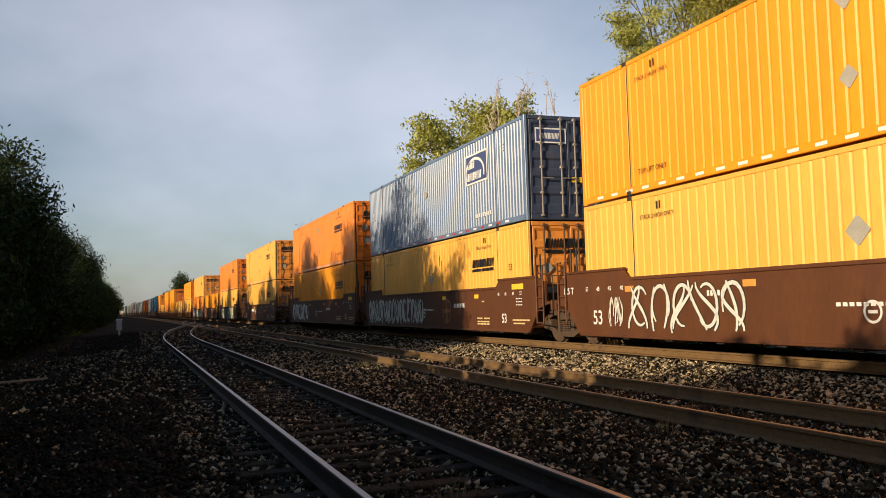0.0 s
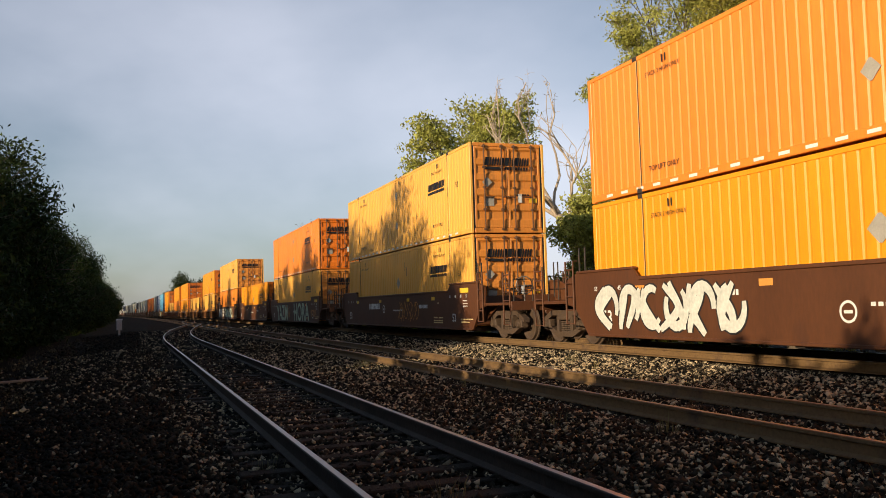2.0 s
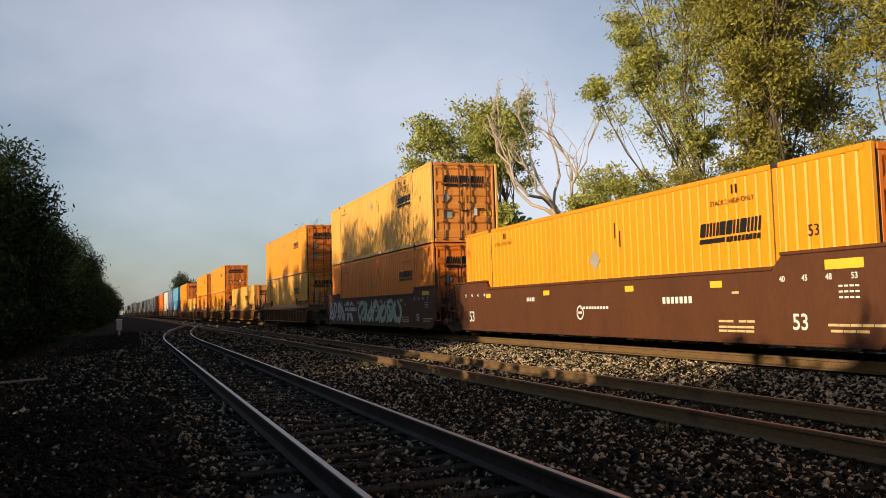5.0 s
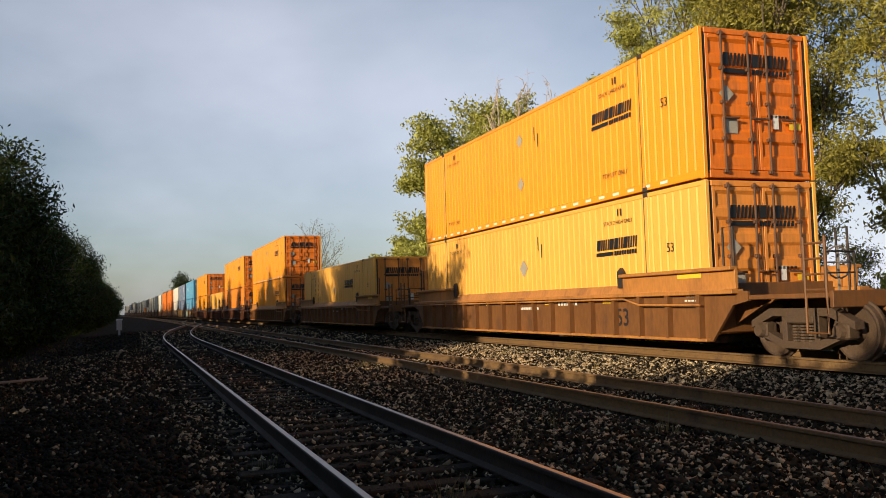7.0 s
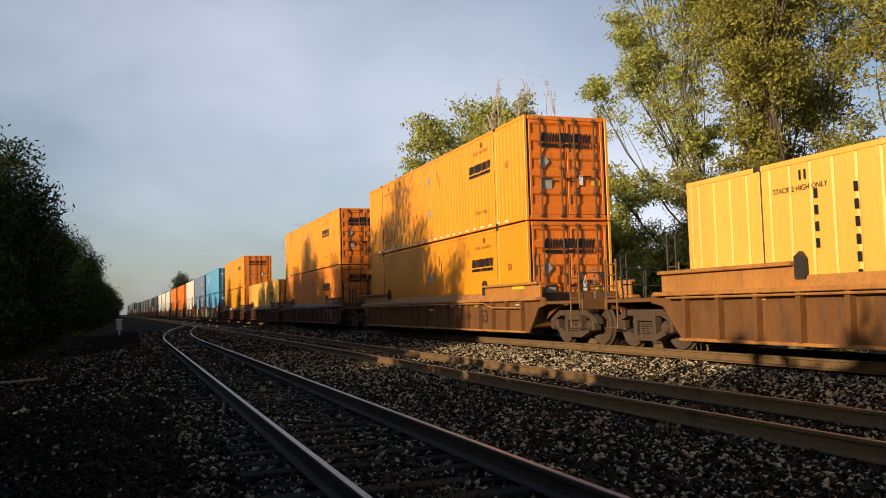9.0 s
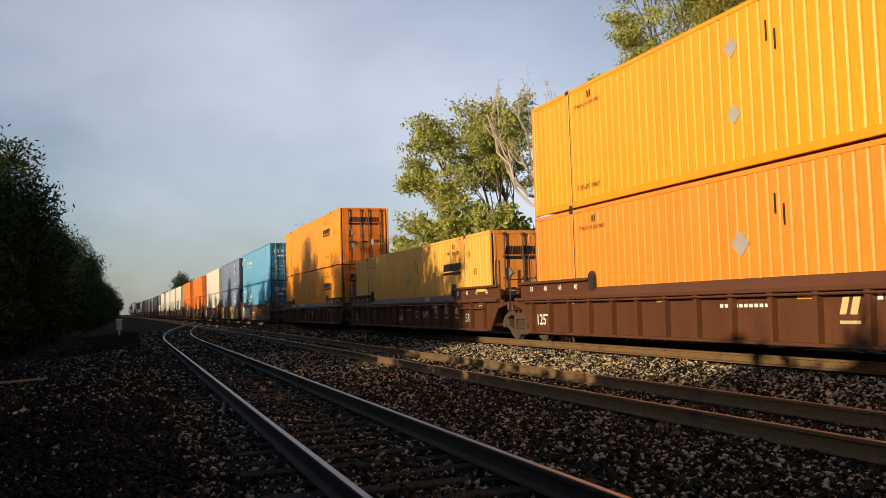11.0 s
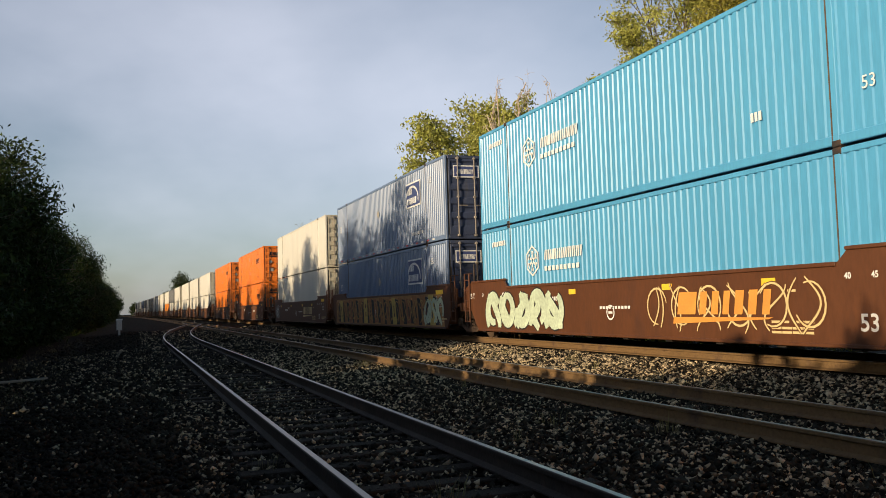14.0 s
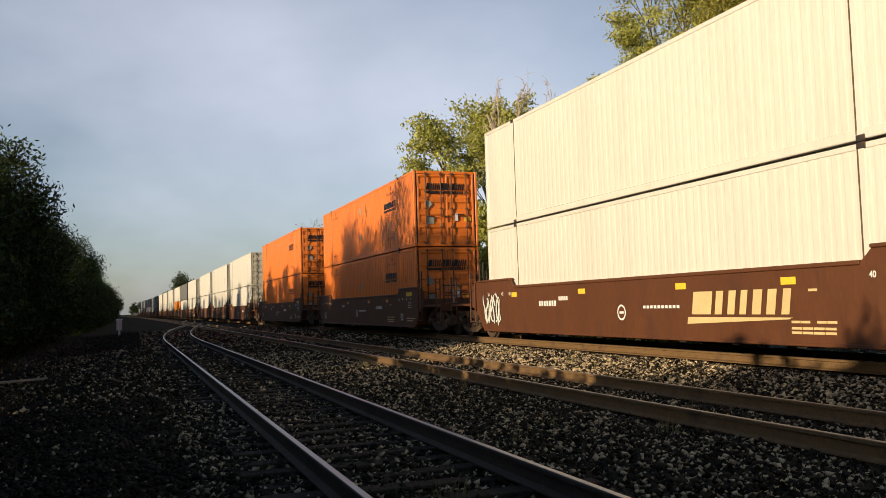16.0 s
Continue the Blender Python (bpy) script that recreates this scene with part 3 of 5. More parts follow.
def slate_marks(root):
    b = part("brand_panel", lambda: patch_shape(1.75, 0.95), M_WHITE, root, "white-framed navy brand panel", at=on_side(3.7, 1.50), key="bp")
    part("brand_field", lambda: patch_shape(1.63, 0.83), M_NAVY, b, at=pose(0.06, -0.003, 0.06), key="bf")
    part("brand_mark", lambda: wordmark_shape(1.15, 0.24, 8, 8, False), M_WHITE, b, at=pose(0.12, -0.006, 0.13), key="bm1")
    part("brand_mark", lambda: wordmark_shape(0.55, 0.22, 9, 3, False), M_WHITE, b, at=pose(0.20, -0.006, 0.50), key="bm2")

    def swoosh():
        pts = [(0.75 + 0.75 * math.cos(t), 0.30 + 0.48 * math.sin(t)) for t in [math.pi * 0.9 - i * 0.22 for i in range(15)]]
        return ribbon([(x, z) for x, z in pts], 0.09)
    part("brand_swoosh", swoosh, M_WHITE, b, at=pose(0.0, -0.006, 0.0), key="bsw")
    part("marking", lambda: bars_shape(9, 1.3, 0.12), M_WHITE, root, "small white markings", at=on_side(4.4, 0.42), key="mk5")
    lettering("length_number", "53", 0.42, M_WHITE, root, on_side(-7.55, 1.55))
    lettering("length_number", "53", 0.30, M_WHITE, root, on_side(6.4, 2.15))
    part("placard", lambda: diamond_shape(0.19), M_PLACARD, root, "bare metal placard holder", at=on_side(-0.35, 1.75), key="placard")
    d = part("brand_panel", lambda: patch_shape(0.95, 0.42), M_WHITE, root, "white-framed navy brand panel", at=on_door(-0.98, 2.12), key="bpd")
    part("brand_field", lambda: patch_shape(0.87, 0.34), M_NAVY, d, at=pose(0.04, -0.003, 0.04), key="bfd")
    part("brand_mark", lambda: wordmark_shape(0.6, 0.16, 8, 7, False), M_WHITE, d, at=pose(0.12, -0.006, 0.12), key="bmd")
    part("warning_label", lambda: patch_shape(0.32, 0.15), M_YDECAL, root, "yellow warning label", at=on_door(0.1, 1.05), key="wl")
    part("warning_label", lambda: patch_shape(0.42, 0.20), M_YDECAL, root, "yellow warning label", at=on_door(0.62, 1.12), key="wl2")


def hex_shape(r, t):
    s = Shape()
    for i in range(6):
        a0, a1 = i * math.tau / 6 + math.pi / 6, (i + 1) * math.tau / 6 + math.pi / 6
        s.add([(q * math.cos(b), 0, q * math.sin(b)) for q, b in ((r, a0), (r, a1), (r - t, a1), (r - t, a0))], [(0, 3, 2, 1)])
        a = a0
        c, d = Vector((math.cos(a), 0, math.sin(a))), Vector((-math.sin(a), 0, math.cos(a)))
        for r0, r1, w in ((0.12 * r, 0.62 * r, t * 0.55),):
            s.add([c * r0 - d * w, c * r1 - d * w, c * r1 + d * w, c * r0 + d * w], [(0, 1, 2, 3)])
        tip = c * 0.45 * r
        for turn in (-1, 1):
            e = (c * 0.8 + d * turn).normalized() * 0.24 * r
            k = c * t * 0.6
            s.add([tip - k, tip + e - k, tip + e + k, tip + k], [(0, 1, 2, 3)])
    return s


def sky_marks(root):
    part("brand_mark", lambda: hex_shape(0.42, 0.06), M_WHITE, root, "white snowflake-like hexagon emblem", at=on_side(-4.6, 1.80), key="hex")
    part("brand_mark", lambda: wordmark_shape(2.0, 0.26, 12, 10, False), M_WHITE, root, "white lettering-like blocks", at=on_side(-3.9, 1.78), key="hexw")
    part("brand_mark", lambda: bars_shape(9, 1.9, 0.12), M_WHITE, root, "white lettering-like blocks", at=on_side(-3.9, 1.50), key="hexv")
    part("marking", lambda: bars_shape(8, 1.0, 0.14), M_WHITE, root, "small white markings", at=on_side(-7.3, 2.35), key="mk6")
    part("marking", lambda: bars_shape(3, 0.3, 0.16), M_WHITE, root, "small white markings", at=on_side(4.2, 0.75), key="mk7")
    lettering("length_number", "53", 0.28, M_WHITE, root, on_side(6.6, 0.75))
    part("brand_mark", lambda: hex_shape(0.2, 0.04), M_WHITE, root, "white snowflake-like hexagon emblem", at=on_door(-0.78, 2.25), key="hexd")
    part("brand_mark", lambda: wordmark_shape(1.15, 0.16, 12, 9, False), M_WHITE, root, "white lettering-like blocks", at=on_door(-0.45, 2.2), key="hexwd")
    part("marking", lambda: bars_shape(11, 1.3, 0.12), M_WHITE, root, "small white markings", at=on_door(-0.7, 1.85), key="mk8")
    lettering("length_number", "53'", 0.22, M_WHITE, root, on_door(-0.55, 1.02))
    part("warning_label", lambda: patch_shape(0.32, 0.2), M_YDECAL, root, "yellow warning label", at=on_door(0.12, 1.02), key="wl3")
    part("warning_label", lambda: patch_shape(0.3, 0.2), M_PLACARD, root, "pale warning label", at=on_door(0.62, 1.02), key="wl4")


def tape_marks(root, z, first, second):
    """Short reflective strips along the bottom rail."""
    for i in range(24):
        part("reflective_strip", lambda: patch_shape(0.26, 0.06), first if i % 2 else second, root, at=pose(-7.4 + i * 0.61, -HW - 0.004, z), key="strip")


def ribbon(pts, w):
    """A flat stroke along points (x, z)."""
    s = Shape()
    n = len(pts)
    vs = []
    for i, (x, z) in enumerate(pts):
        a, b = pts[max(i - 1, 0)], pts[min(i + 1, n - 1)]
        dx, dz = b[0] - a[0], b[1] - a[1]
        ln = math.hypot(dx, dz) or 1.0
        vs += [(x + dz / ln * w / 2, 0, z - dx / ln * w / 2), (x - dz / ln * w / 2, 0, z + dx / ln * w / 2)]
    return s.add(vs, [(2 * i, 2 * i + 2, 2 * i + 3, 2 * i + 1) for i in range(n - 1)])


def graffiti(parent, seed, x, z, w, h, fill, edge, count, thick=0.15, rim=1.0):
    """Spray-painted tag: swelling, looping strokes that stand for no letters, with an edge colour behind."""
    rnd = random.Random(seed)
    step = w / count
    for i in range(count):
        face, back = Shape(), Shape()
        lean = rnd.uniform(-0.25, 0.25) * step
        for k in range(3):
            swing, phase, waves = rnd.uniform(0.22, 0.42) * step, rnd.uniform(0, math.tau), rnd.choice((0.7, 1.0, 1.4))
            mid = step * (0.22 + 0.28 * k + rnd.uniform(-0.06, 0.06))
            lo, hi = rnd.uniform(0.0, 0.10) * h, rnd.uniform(0.82, 0.96) * h
            n = 15
            if k == 2:
                turn = rnd.uniform(0, math.tau)
                pts = [(step * 0.5 + step * 0.40 * math.cos(turn + t * 4.6 / (n - 1)), h * (0.5 + 0.36 * math.sin(turn + t * 4.6 / (n - 1)))) for t in range(n)]
            else:
                pts = [(mid + lean * (t / (n - 1) - 0.5) + swing * math.sin(phase + waves * math.pi * t / (n - 1)), lo + (hi - lo) * t / (n - 1)) for t in range(n)]
            swell = [0.45 + 0.75 * math.sin(math.pi * (0.12 + 0.80 * t / (n - 1))) for t in range(n)]
            d = 0.0006 * k
            for target, more, off in ((face, 0.0, -0.006 - d), (back, 0.055 * rim + 0.02, -0.001 - d)):
                r = ribbon(pts, 1.0)
                vs = []
                for t in range(n):
                    a, b = Vector(r.v[2 * t]), Vector(r.v[2 * t + 1])
                    m, half = (a + b) / 2, (a - b) * (thick * swell[t] + more) / 2
                    vs += [(m.x + half.x, off, m.z + half.z), (m.x - half.x, off, m.z - half.z)]
                target.add(vs, r.f)
        tag = part("graffiti", back, edge, parent, "spray-painted graffiti strokes", at=pose(x + i * step, -SILL - 0.004, z))
        part("graffiti_fill", face, fill, tag)


def block_graffiti(parent, seed, x, z, w, h, count, fills, shadow):
    """Tall slanted spray-painted blocks with notches, each with a dark leaning shadow beside it."""
    rnd = random.Random(seed)
    step = w / count
    for i in range(count):
        u, k = step * rnd.uniform(0.56, 0.70), rnd.uniform(-0.22, -0.02) * h
        top, low = h * rnd.uniform(0.88, 1.0), h * rnd.uniform(0.0, 0.08)
        shade = Shape().add([(u * 0.4, 0, low), (step * 1.02, 0, low), (step * 1.06 + k, 0, top * 0.90), (u * 0.4 + k, 0, top)], [(0, 1, 2, 3)])
        face = Shape()
        holes = [(0.30, 0.46), (0.62, 0.78)] if rnd.random() < 0.35 else [(rnd.uniform(0.26, 0.34), rnd.uniform(0.62, 0.74))]
        left, right = u * rnd.uniform(0.30, 0.38), u * rnd.uniform(0.60, 0.68)
        z0 = low
        for h0, h1 in holes + [(1.0, 1.0)]:
            h0, h1 = top * h0, top * h1
            for za, zb, x0, x1 in ((z0, h0, 0, u), (h0, h1, 0, left), (h0, h1, right, u)):
                if zb > za:
                    s0, s1 = k * za / h, k * zb / h
                    face.add([(x0 + s0, -0.003, za), (x1 + s0, -0.003, za), (x1 + s1, -0.003, zb), (x0 + s1, -0.003, zb)], [(0, 1, 2, 3)])
            z0 = h1
        tag = part("graffiti", shade, shadow, parent, "spray-painted block graffiti with dark shadows", at=pose(x + i * step, -SILL - 0.005, z))
        part("graffiti_fill", face, fills[i % len(fills)], tag)


# ---- well cars ----
SILL = 1.42
REST = 0.353                                   # height of the floor on which the lower box rests
M_TAGW = mat("pale_spray_paint", (0.62, 0.62, 0.55), 0.6, 0, 0.25, 2, 12)
M_TAGY = mat("yellow_spray_paint", (0.55, 0.40, 0.10), 0.6, 0, 0.3, 2, 12)
M_TAGO = mat("rust_orange_spray_paint", (0.34, 0.145, 0.045), 0.6, 0, 0.4, 2, 8, second=(0.14, 0.07, 0.03), second_amount=0.45, second_scale=1.5)
M_TAGC = mat("dull_red_brown_spray_paint", (0.30, 0.10, 0.045), 0.6, 0, 0.4, 2, 8, second=(0.45, 0.30, 0.12), second_amount=0.45, second_scale=2.5)
M_TAGS = mat("grey_spray_paint", (0.26, 0.25, 0.21), 0.6, 0, 0.35, 2, 12)
M_TAGT = mat("tan_spray_paint", (0.42, 0.22, 0.075), 0.6, 0, 0.4, 2, 8, second=(0.20, 0.07, 0.03), second_amount=0.5, second_scale=2.0)
M_TAGG = mat("pale_green_spray_paint", (0.50, 0.58, 0.42), 0.6, 0, 0.3, 2, 12)
M_TAGD = mat("dark_spray_paint", (0.02, 0.018, 0.02), 0.6, 0, 0.3, 2, 12)


def sill_shape(kind, sy):
    mid, end = (1.50, 1.72) if kind == "smooth" else (1.14, 1.16)
    outline = [(-8.25, 0.26), (8.25, 0.26), (8.85, 0.90), (9.25, 0.97), (9.25, 1.55 if kind == "smooth" else 1.14), (8.7, end), (6.3, end), (6.05, mid),
               (-6.05, mid), (-6.3, end), (-8.7, end), (-9.25, 1.55 if kind == "smooth" else 1.14), (-9.25, 0.97), (-8.85, 0.90)]
    return Shape().prism(outline, *sorted((sy * SILL, sy * (SILL - 0.05))))


def sill_trim(root, kind, paint, sy):
    """Flanges and upper bands that are welded to one side sill."""
    # ochre wagons take the lighter copy that has the sunlight in its colour
    paint = M_BAND if paint is M_OCHRE else paint
    def bar(name, x0, x1, ya, yb, z0, z1):
        part(name, lambda: Shape().box(x0, x1, *sorted((sy * ya, sy * yb)), z0, z1, 0.011), paint, root, key=("trim", x0, x1, ya, yb, z0, sy))
    bar("lower_flange", -8.2, 8.2, SILL + (0.03 if kind == "smooth" else 0.11), SILL - 0.09, 0.24, 0.30)
    if kind == "smooth":
        bar("upper_flange", -6.05, 6.05, SILL + 0.03, SILL - 0.09, 1.46, 1.53)
        for x0, x1 in ((-8.7, -6.25), (6.25, 8.7)):
            bar("upper_flange", x0, x1, SILL + 0.03, SILL - 0.09, 1.69, 1.75)
    else:
        bar("upper_flange", -9.0, 9.0, SILL + 0.13, SILL - 0.12, 1.10, 1.18)
        ya, yb = sy * (SILL - 0.02), sy * (SILL - 0.10)
        part("upper_band", lambda: Shape().add([(-8.6, ya, 1.18), (8.6, ya, 1.18), (8.6, yb, 1.36), (-8.6, yb, 1.36), (-8.6, yb - sy * 0.05, 1.18), (8.6, yb - sy * 0.05, 1.18), (8.6, yb - sy * 0.05, 1.36), (-8.6, yb - sy * 0.05, 1.36)],
             [(0, 1, 2, 3), (3, 2, 6, 7), (5, 4, 7, 6), (4, 0, 3, 7), (1, 5, 6, 2)]), paint, root, key=("band", sy))
        for x0, x1 in ((-8.9, -5.2), (5.2, 8.9)):
            bar("end_band", x0, x1, SILL - 0.03, SILL - 0.10, 1.18, 1.54)
            bar("upper_flange", x0, x1, SILL + 0.07, SILL - 0.10, 1.52, 1.59)


def rib_shape():
    return Shape().prism([(-0.035, 0.29), (0.035, 0.29), (0.055, 1.11), (-0.055, 1.11)], -0.12, 0.0)


def truck_frame_shape():
    """One cast side frame, its outer face towards -y."""
    s = Shape()
    for sx in (-1, 1):
        s.prism([(sx * a, b) for a, b in ([(0.0, 0.70), (0.62, 0.70), (1.16, 0.50), (1.16, 0.62), (0.70, 0.83), (0.0, 0.83)] if sx > 0 else
                                          [(0.0, 0.83), (0.70, 0.83), (1.16, 0.62), (1.16, 0.50), (0.62, 0.70), (0.0, 0.70)])], -0.09, 0.09)
        s.prism([(sx * a, b) for a, b in ([(0.0, 0.17), (0.42, 0.17), (0.98, 0.38), (0.98, 0.52), (0.40, 0.30), (0.0, 0.28)] if sx > 0 else
                                          [(0.0, 0.28), (0.40, 0.30), (0.98, 0.52), (0.98, 0.38), (0.42, 0.17), (0.0, 0.17)])], -0.09, 0.09)
        x0, x1 = sorted((sx * 0.30, sx * 0.42))
        s.box(x0, x1, -0.085, 0.085, 0.24, 0.78, 0.015)
        x0, x1 = sorted((sx * 0.74, sx * 1.06))
        s.box(x0, x1, -0.12, 0.10, 0.34, 0.60, 0.03)
        s.tube([(sx * 0.89, -0.19, 0.46), (sx * 0.89, -0.10, 0.46)], [0.10, 0.135], 12)
    s.box(-0.30, 0.30, -0.10, 0.10, 0.58, 0.72, 0.02)
    return s


def spring_shape():
    s = Shape()
    for x in (-0.17, 0.0, 0.17):
        for k in range(6):
            z = 0.30 + k * 0.048
            s.lathe([(-0.02, 0.03), (-0.015, 0.07), (0.015, 0.07), (0.02, 0.03)], 8)
            n = len(s.v)
            for i in range(n - 32, n):
                vx, vy, vz = s.v[i]
                s.v[i] = (x + vx, -vz, z + vy)
    return s


def wheelset_shape():
    s = Shape()
    for sy in (-1, 1):
        prof = [(0.60, 0.10), (0.62, 0.13), (0.66, 0.36), (0.67, 0.42), (0.685, 0.505), (0.715, 0.50), (0.725, 0.468), (0.80, 0.460), (0.805, 0.42), (0.775, 0.37), (0.745, 0.16), (0.80, 0.13), (0.80, 0.09)]
        s.lathe([(y * sy, r) for y, r in prof], 24)
    s.tube([(0, -0.95, 0), (0, 0.95, 0)], 0.085, 10)
    for k in range(3):
        b = k * math.tau / 3
        s.box(0.08 * math.cos(b) - 0.02, 0.08 * math.cos(b) + 0.02, -0.97, -0.94, 0.08 * math.sin(b) - 0.02, 0.08 * math.sin(b) + 0.02)
    return s


WHEELS = []


def truck(parent, x):
    t = part("truck", lambda: Shape().box(-0.20, 0.20, -1.0, 1.0, 0.48, 0.78, 0.03).box(-0.6, 0.6, -0.3, 0.3, 0.70, 0.88, 0.03), M_STEEL, parent, "four-wheel freight truck", at=pose(x, 0, 0), key="bolster")
    for sy in (-1, 1):
        part("side_frame", truck_frame_shape, M_TRUCK, t, "dusty cast steel side frame", at=pose(0, sy * 1.0, 0, 0, 0, 0 if sy < 0 else 180), key="sideframe")
        part("spring_nest", spring_shape, M_TRUCK, t, at=pose(0, sy * 1.0, 0), key="springs")
    for sx in (-0.89, 0.89):
        w = part("wheelset", wheelset_shape, M_TRUCK, t, "steel wheels on an axle", at=pose(sx, 0, 0.46), key="wheelset", smooth=False)
        WHEELS.append((w, sx))
    return t


def end_shape(reach):
    """Platform, draft sill and bulkhead at the +x end."""
    s = Shape()
    s.box(8.25, reach, -0.36, 0.36, 0.62, 1.02, 0.02)
    s.box(9.0, reach - 0.06, -1.40, 1.40, 0.99, 1.07, 0.012)
    s.box(8.28, 8.40, -1.36, 1.36, 0.40, 1.30, 0.02)
    s.box(reach - 0.08, reach, -1.40, 1.40, 0.84, 1.10, 0.012)
    for y in (-1.0, -0.5, 0.5, 1.0):
        s.prism([(8.3, 0.5), (9.3, 0.96), (9.3, 1.0), (8.3, 1.0)], y - 0.02, y + 0.02)
    return s


def ladder_shape(reach, y):
    s = Shape()
    x = reach - 0.12
    for dx in (0.0, -0.44):
        s.tube([(x + dx, y, 0.98), (x + dx, y, 1.95)], 0.026, 6)
    for z in (1.12, 1.36, 1.60, 1.84):
        s.tube([(x, y, z), (x - 0.44, y, z)], 0.02, 6)
    return s


def side_ladder_shape(y):
    s = Shape()
    for x in (8.82, 9.20):
        s.tube([(x, y, 0.50), (x, y, 2.0), (x, y * 0.93, 2.0)], 0.024, 6)
    for z in (0.52, 0.84, 1.16, 1.48, 1.80):
        s.tube([(8.82, y, z), (9.20, y, z)], 0.018, 6)
    return s


def stirrup_shape(reach, y):
    x = reach - 0.12
    return Shape().tube([(x, y, 1.0), (x, y, 0.45), (x - 0.44, y, 0.45), (x - 0.44, y, 1.0)], 0.024, 6)


def rail_end_shape(reach, y):
    s = Shape()
    x = reach - 0.40
    a, b = y, y * 0.48
    s.tube([(x, a, 1.05), (x, a, 1.72), (x, b, 1.72), (x, b, 1.05)], 0.022, 6)
    for z in (1.38,):
        s.tube([(x, a, z), (x, b, z)], 0.016, 6)
    return s


def grab_shape(y):
    return Shape().tube([(8.5, y, 1.2), (8.5, y, 2.3), (8.78, y, 2.3), (8.78, y, 1.1)], 0.024, 6)


def coupler_shape():
    s = Shape()
    s.box(10.9, 11.45, -0.09, 0.09, 0.70, 0.92, 0.02)
    s.box(11.35, 11.62, -0.20, 0.14, 0.64, 0.98, 0.05)
    s.tube([(10.9, 0.45, 0.8), (11.2, 0.47, 0.5), (11.6, 0.42, 0.42)], 0.03, 6)
    return s


def well_car(kind, paint, front, rear, words):
    root = tagged(new("well_car"), words, "railway wagon", "wagons of the train")
    for sy in (-1, 1):
        part("side_sill", lambda: sill_shape(kind, sy), paint, root, key=("sill", kind, sy))
        sill_trim(root, kind, paint, sy)
        if kind == "ribbed":
            for i in range(17):
                part("rib", rib_shape, paint, root, at=pose(-8.0 + i * 1.0, sy * SILL, 0, 0, 0, 0 if sy < 0 else 180), key="rib")
    for i in range(11):
        part("cross_member", lambda: Shape().box(-0.1, 0.1, -1.38, 1.38, 0.20, 0.34, 0.01), M_STEEL, root, "dark cross member under the load", at=pose(-7.9 + 1.58 * i, 0, 0), key="cross")
    for way, link in ((1, front), (-1, rear)):
        reach = 11.15 if link == "c" else 9.55
        turn = pose(0, 0, 0, 0, 0, 0 if way > 0 else 180)
        part("end_platform", lambda: end_shape(reach), paint, root, at=turn, key=("end", link))
        if link == "c":
            for y in (-1.40, 1.40):
                part("ladder", lambda: ladder_shape(reach, y), paint, root, "steel ladder with rungs", at=turn, key=("ladder", y))
                part("stirrup", lambda: stirrup_shape(reach, y), paint, root, "steel step below the platform", at=turn, key=("stirrup", y))
            part("brake_wheel", lambda: Shape().tube([(10.62 + 0.0 * i, -0.75 + 0.26 * math.cos(i * math.tau / 14), 1.55 + 0.26 * math.sin(i * math.tau / 14)) for i in range(15)], 0.016, 5).tube([(10.62, -1.0, 1.55), (10.62, -0.5, 1.55)], 0.014, 5).tube([(10.62, -0.75, 1.05), (10.62, -0.75, 1.8)], 0.02, 5), M_ROD, root, "hand brake wheel", at=turn, key="brake")
            part("coupler", coupler_shape, M_STEEL, root, "knuckle coupler with air hose", at=turn, key="coupler")
        for y in (-1.15, 1.15):
            part("handrail", lambda: rail_end_shape(reach, y), M_STEEL, root, "steel end handrail", at=turn, key=("rail", link, y))
        if kind == "smooth":
            for y in (-1.46, 1.46):
                part("side_ladder", lambda: side_ladder_shape(y), paint, root, "steel ladder with rungs", at=turn, key=("sladder", y))
        for y in (-1.30, 1.30):
            part("grab_iron", lambda: grab_shape(y), M_STEEL, root, "steel grab iron", at=turn, key=("grab", y))
        if way > 0 or link == "c":
            truck(root, way * (10.07 if link == "c" else 9.63))
    return root


def side_at(x, z, proud=0.004):
    return pose(x, -SILL - proud, z)


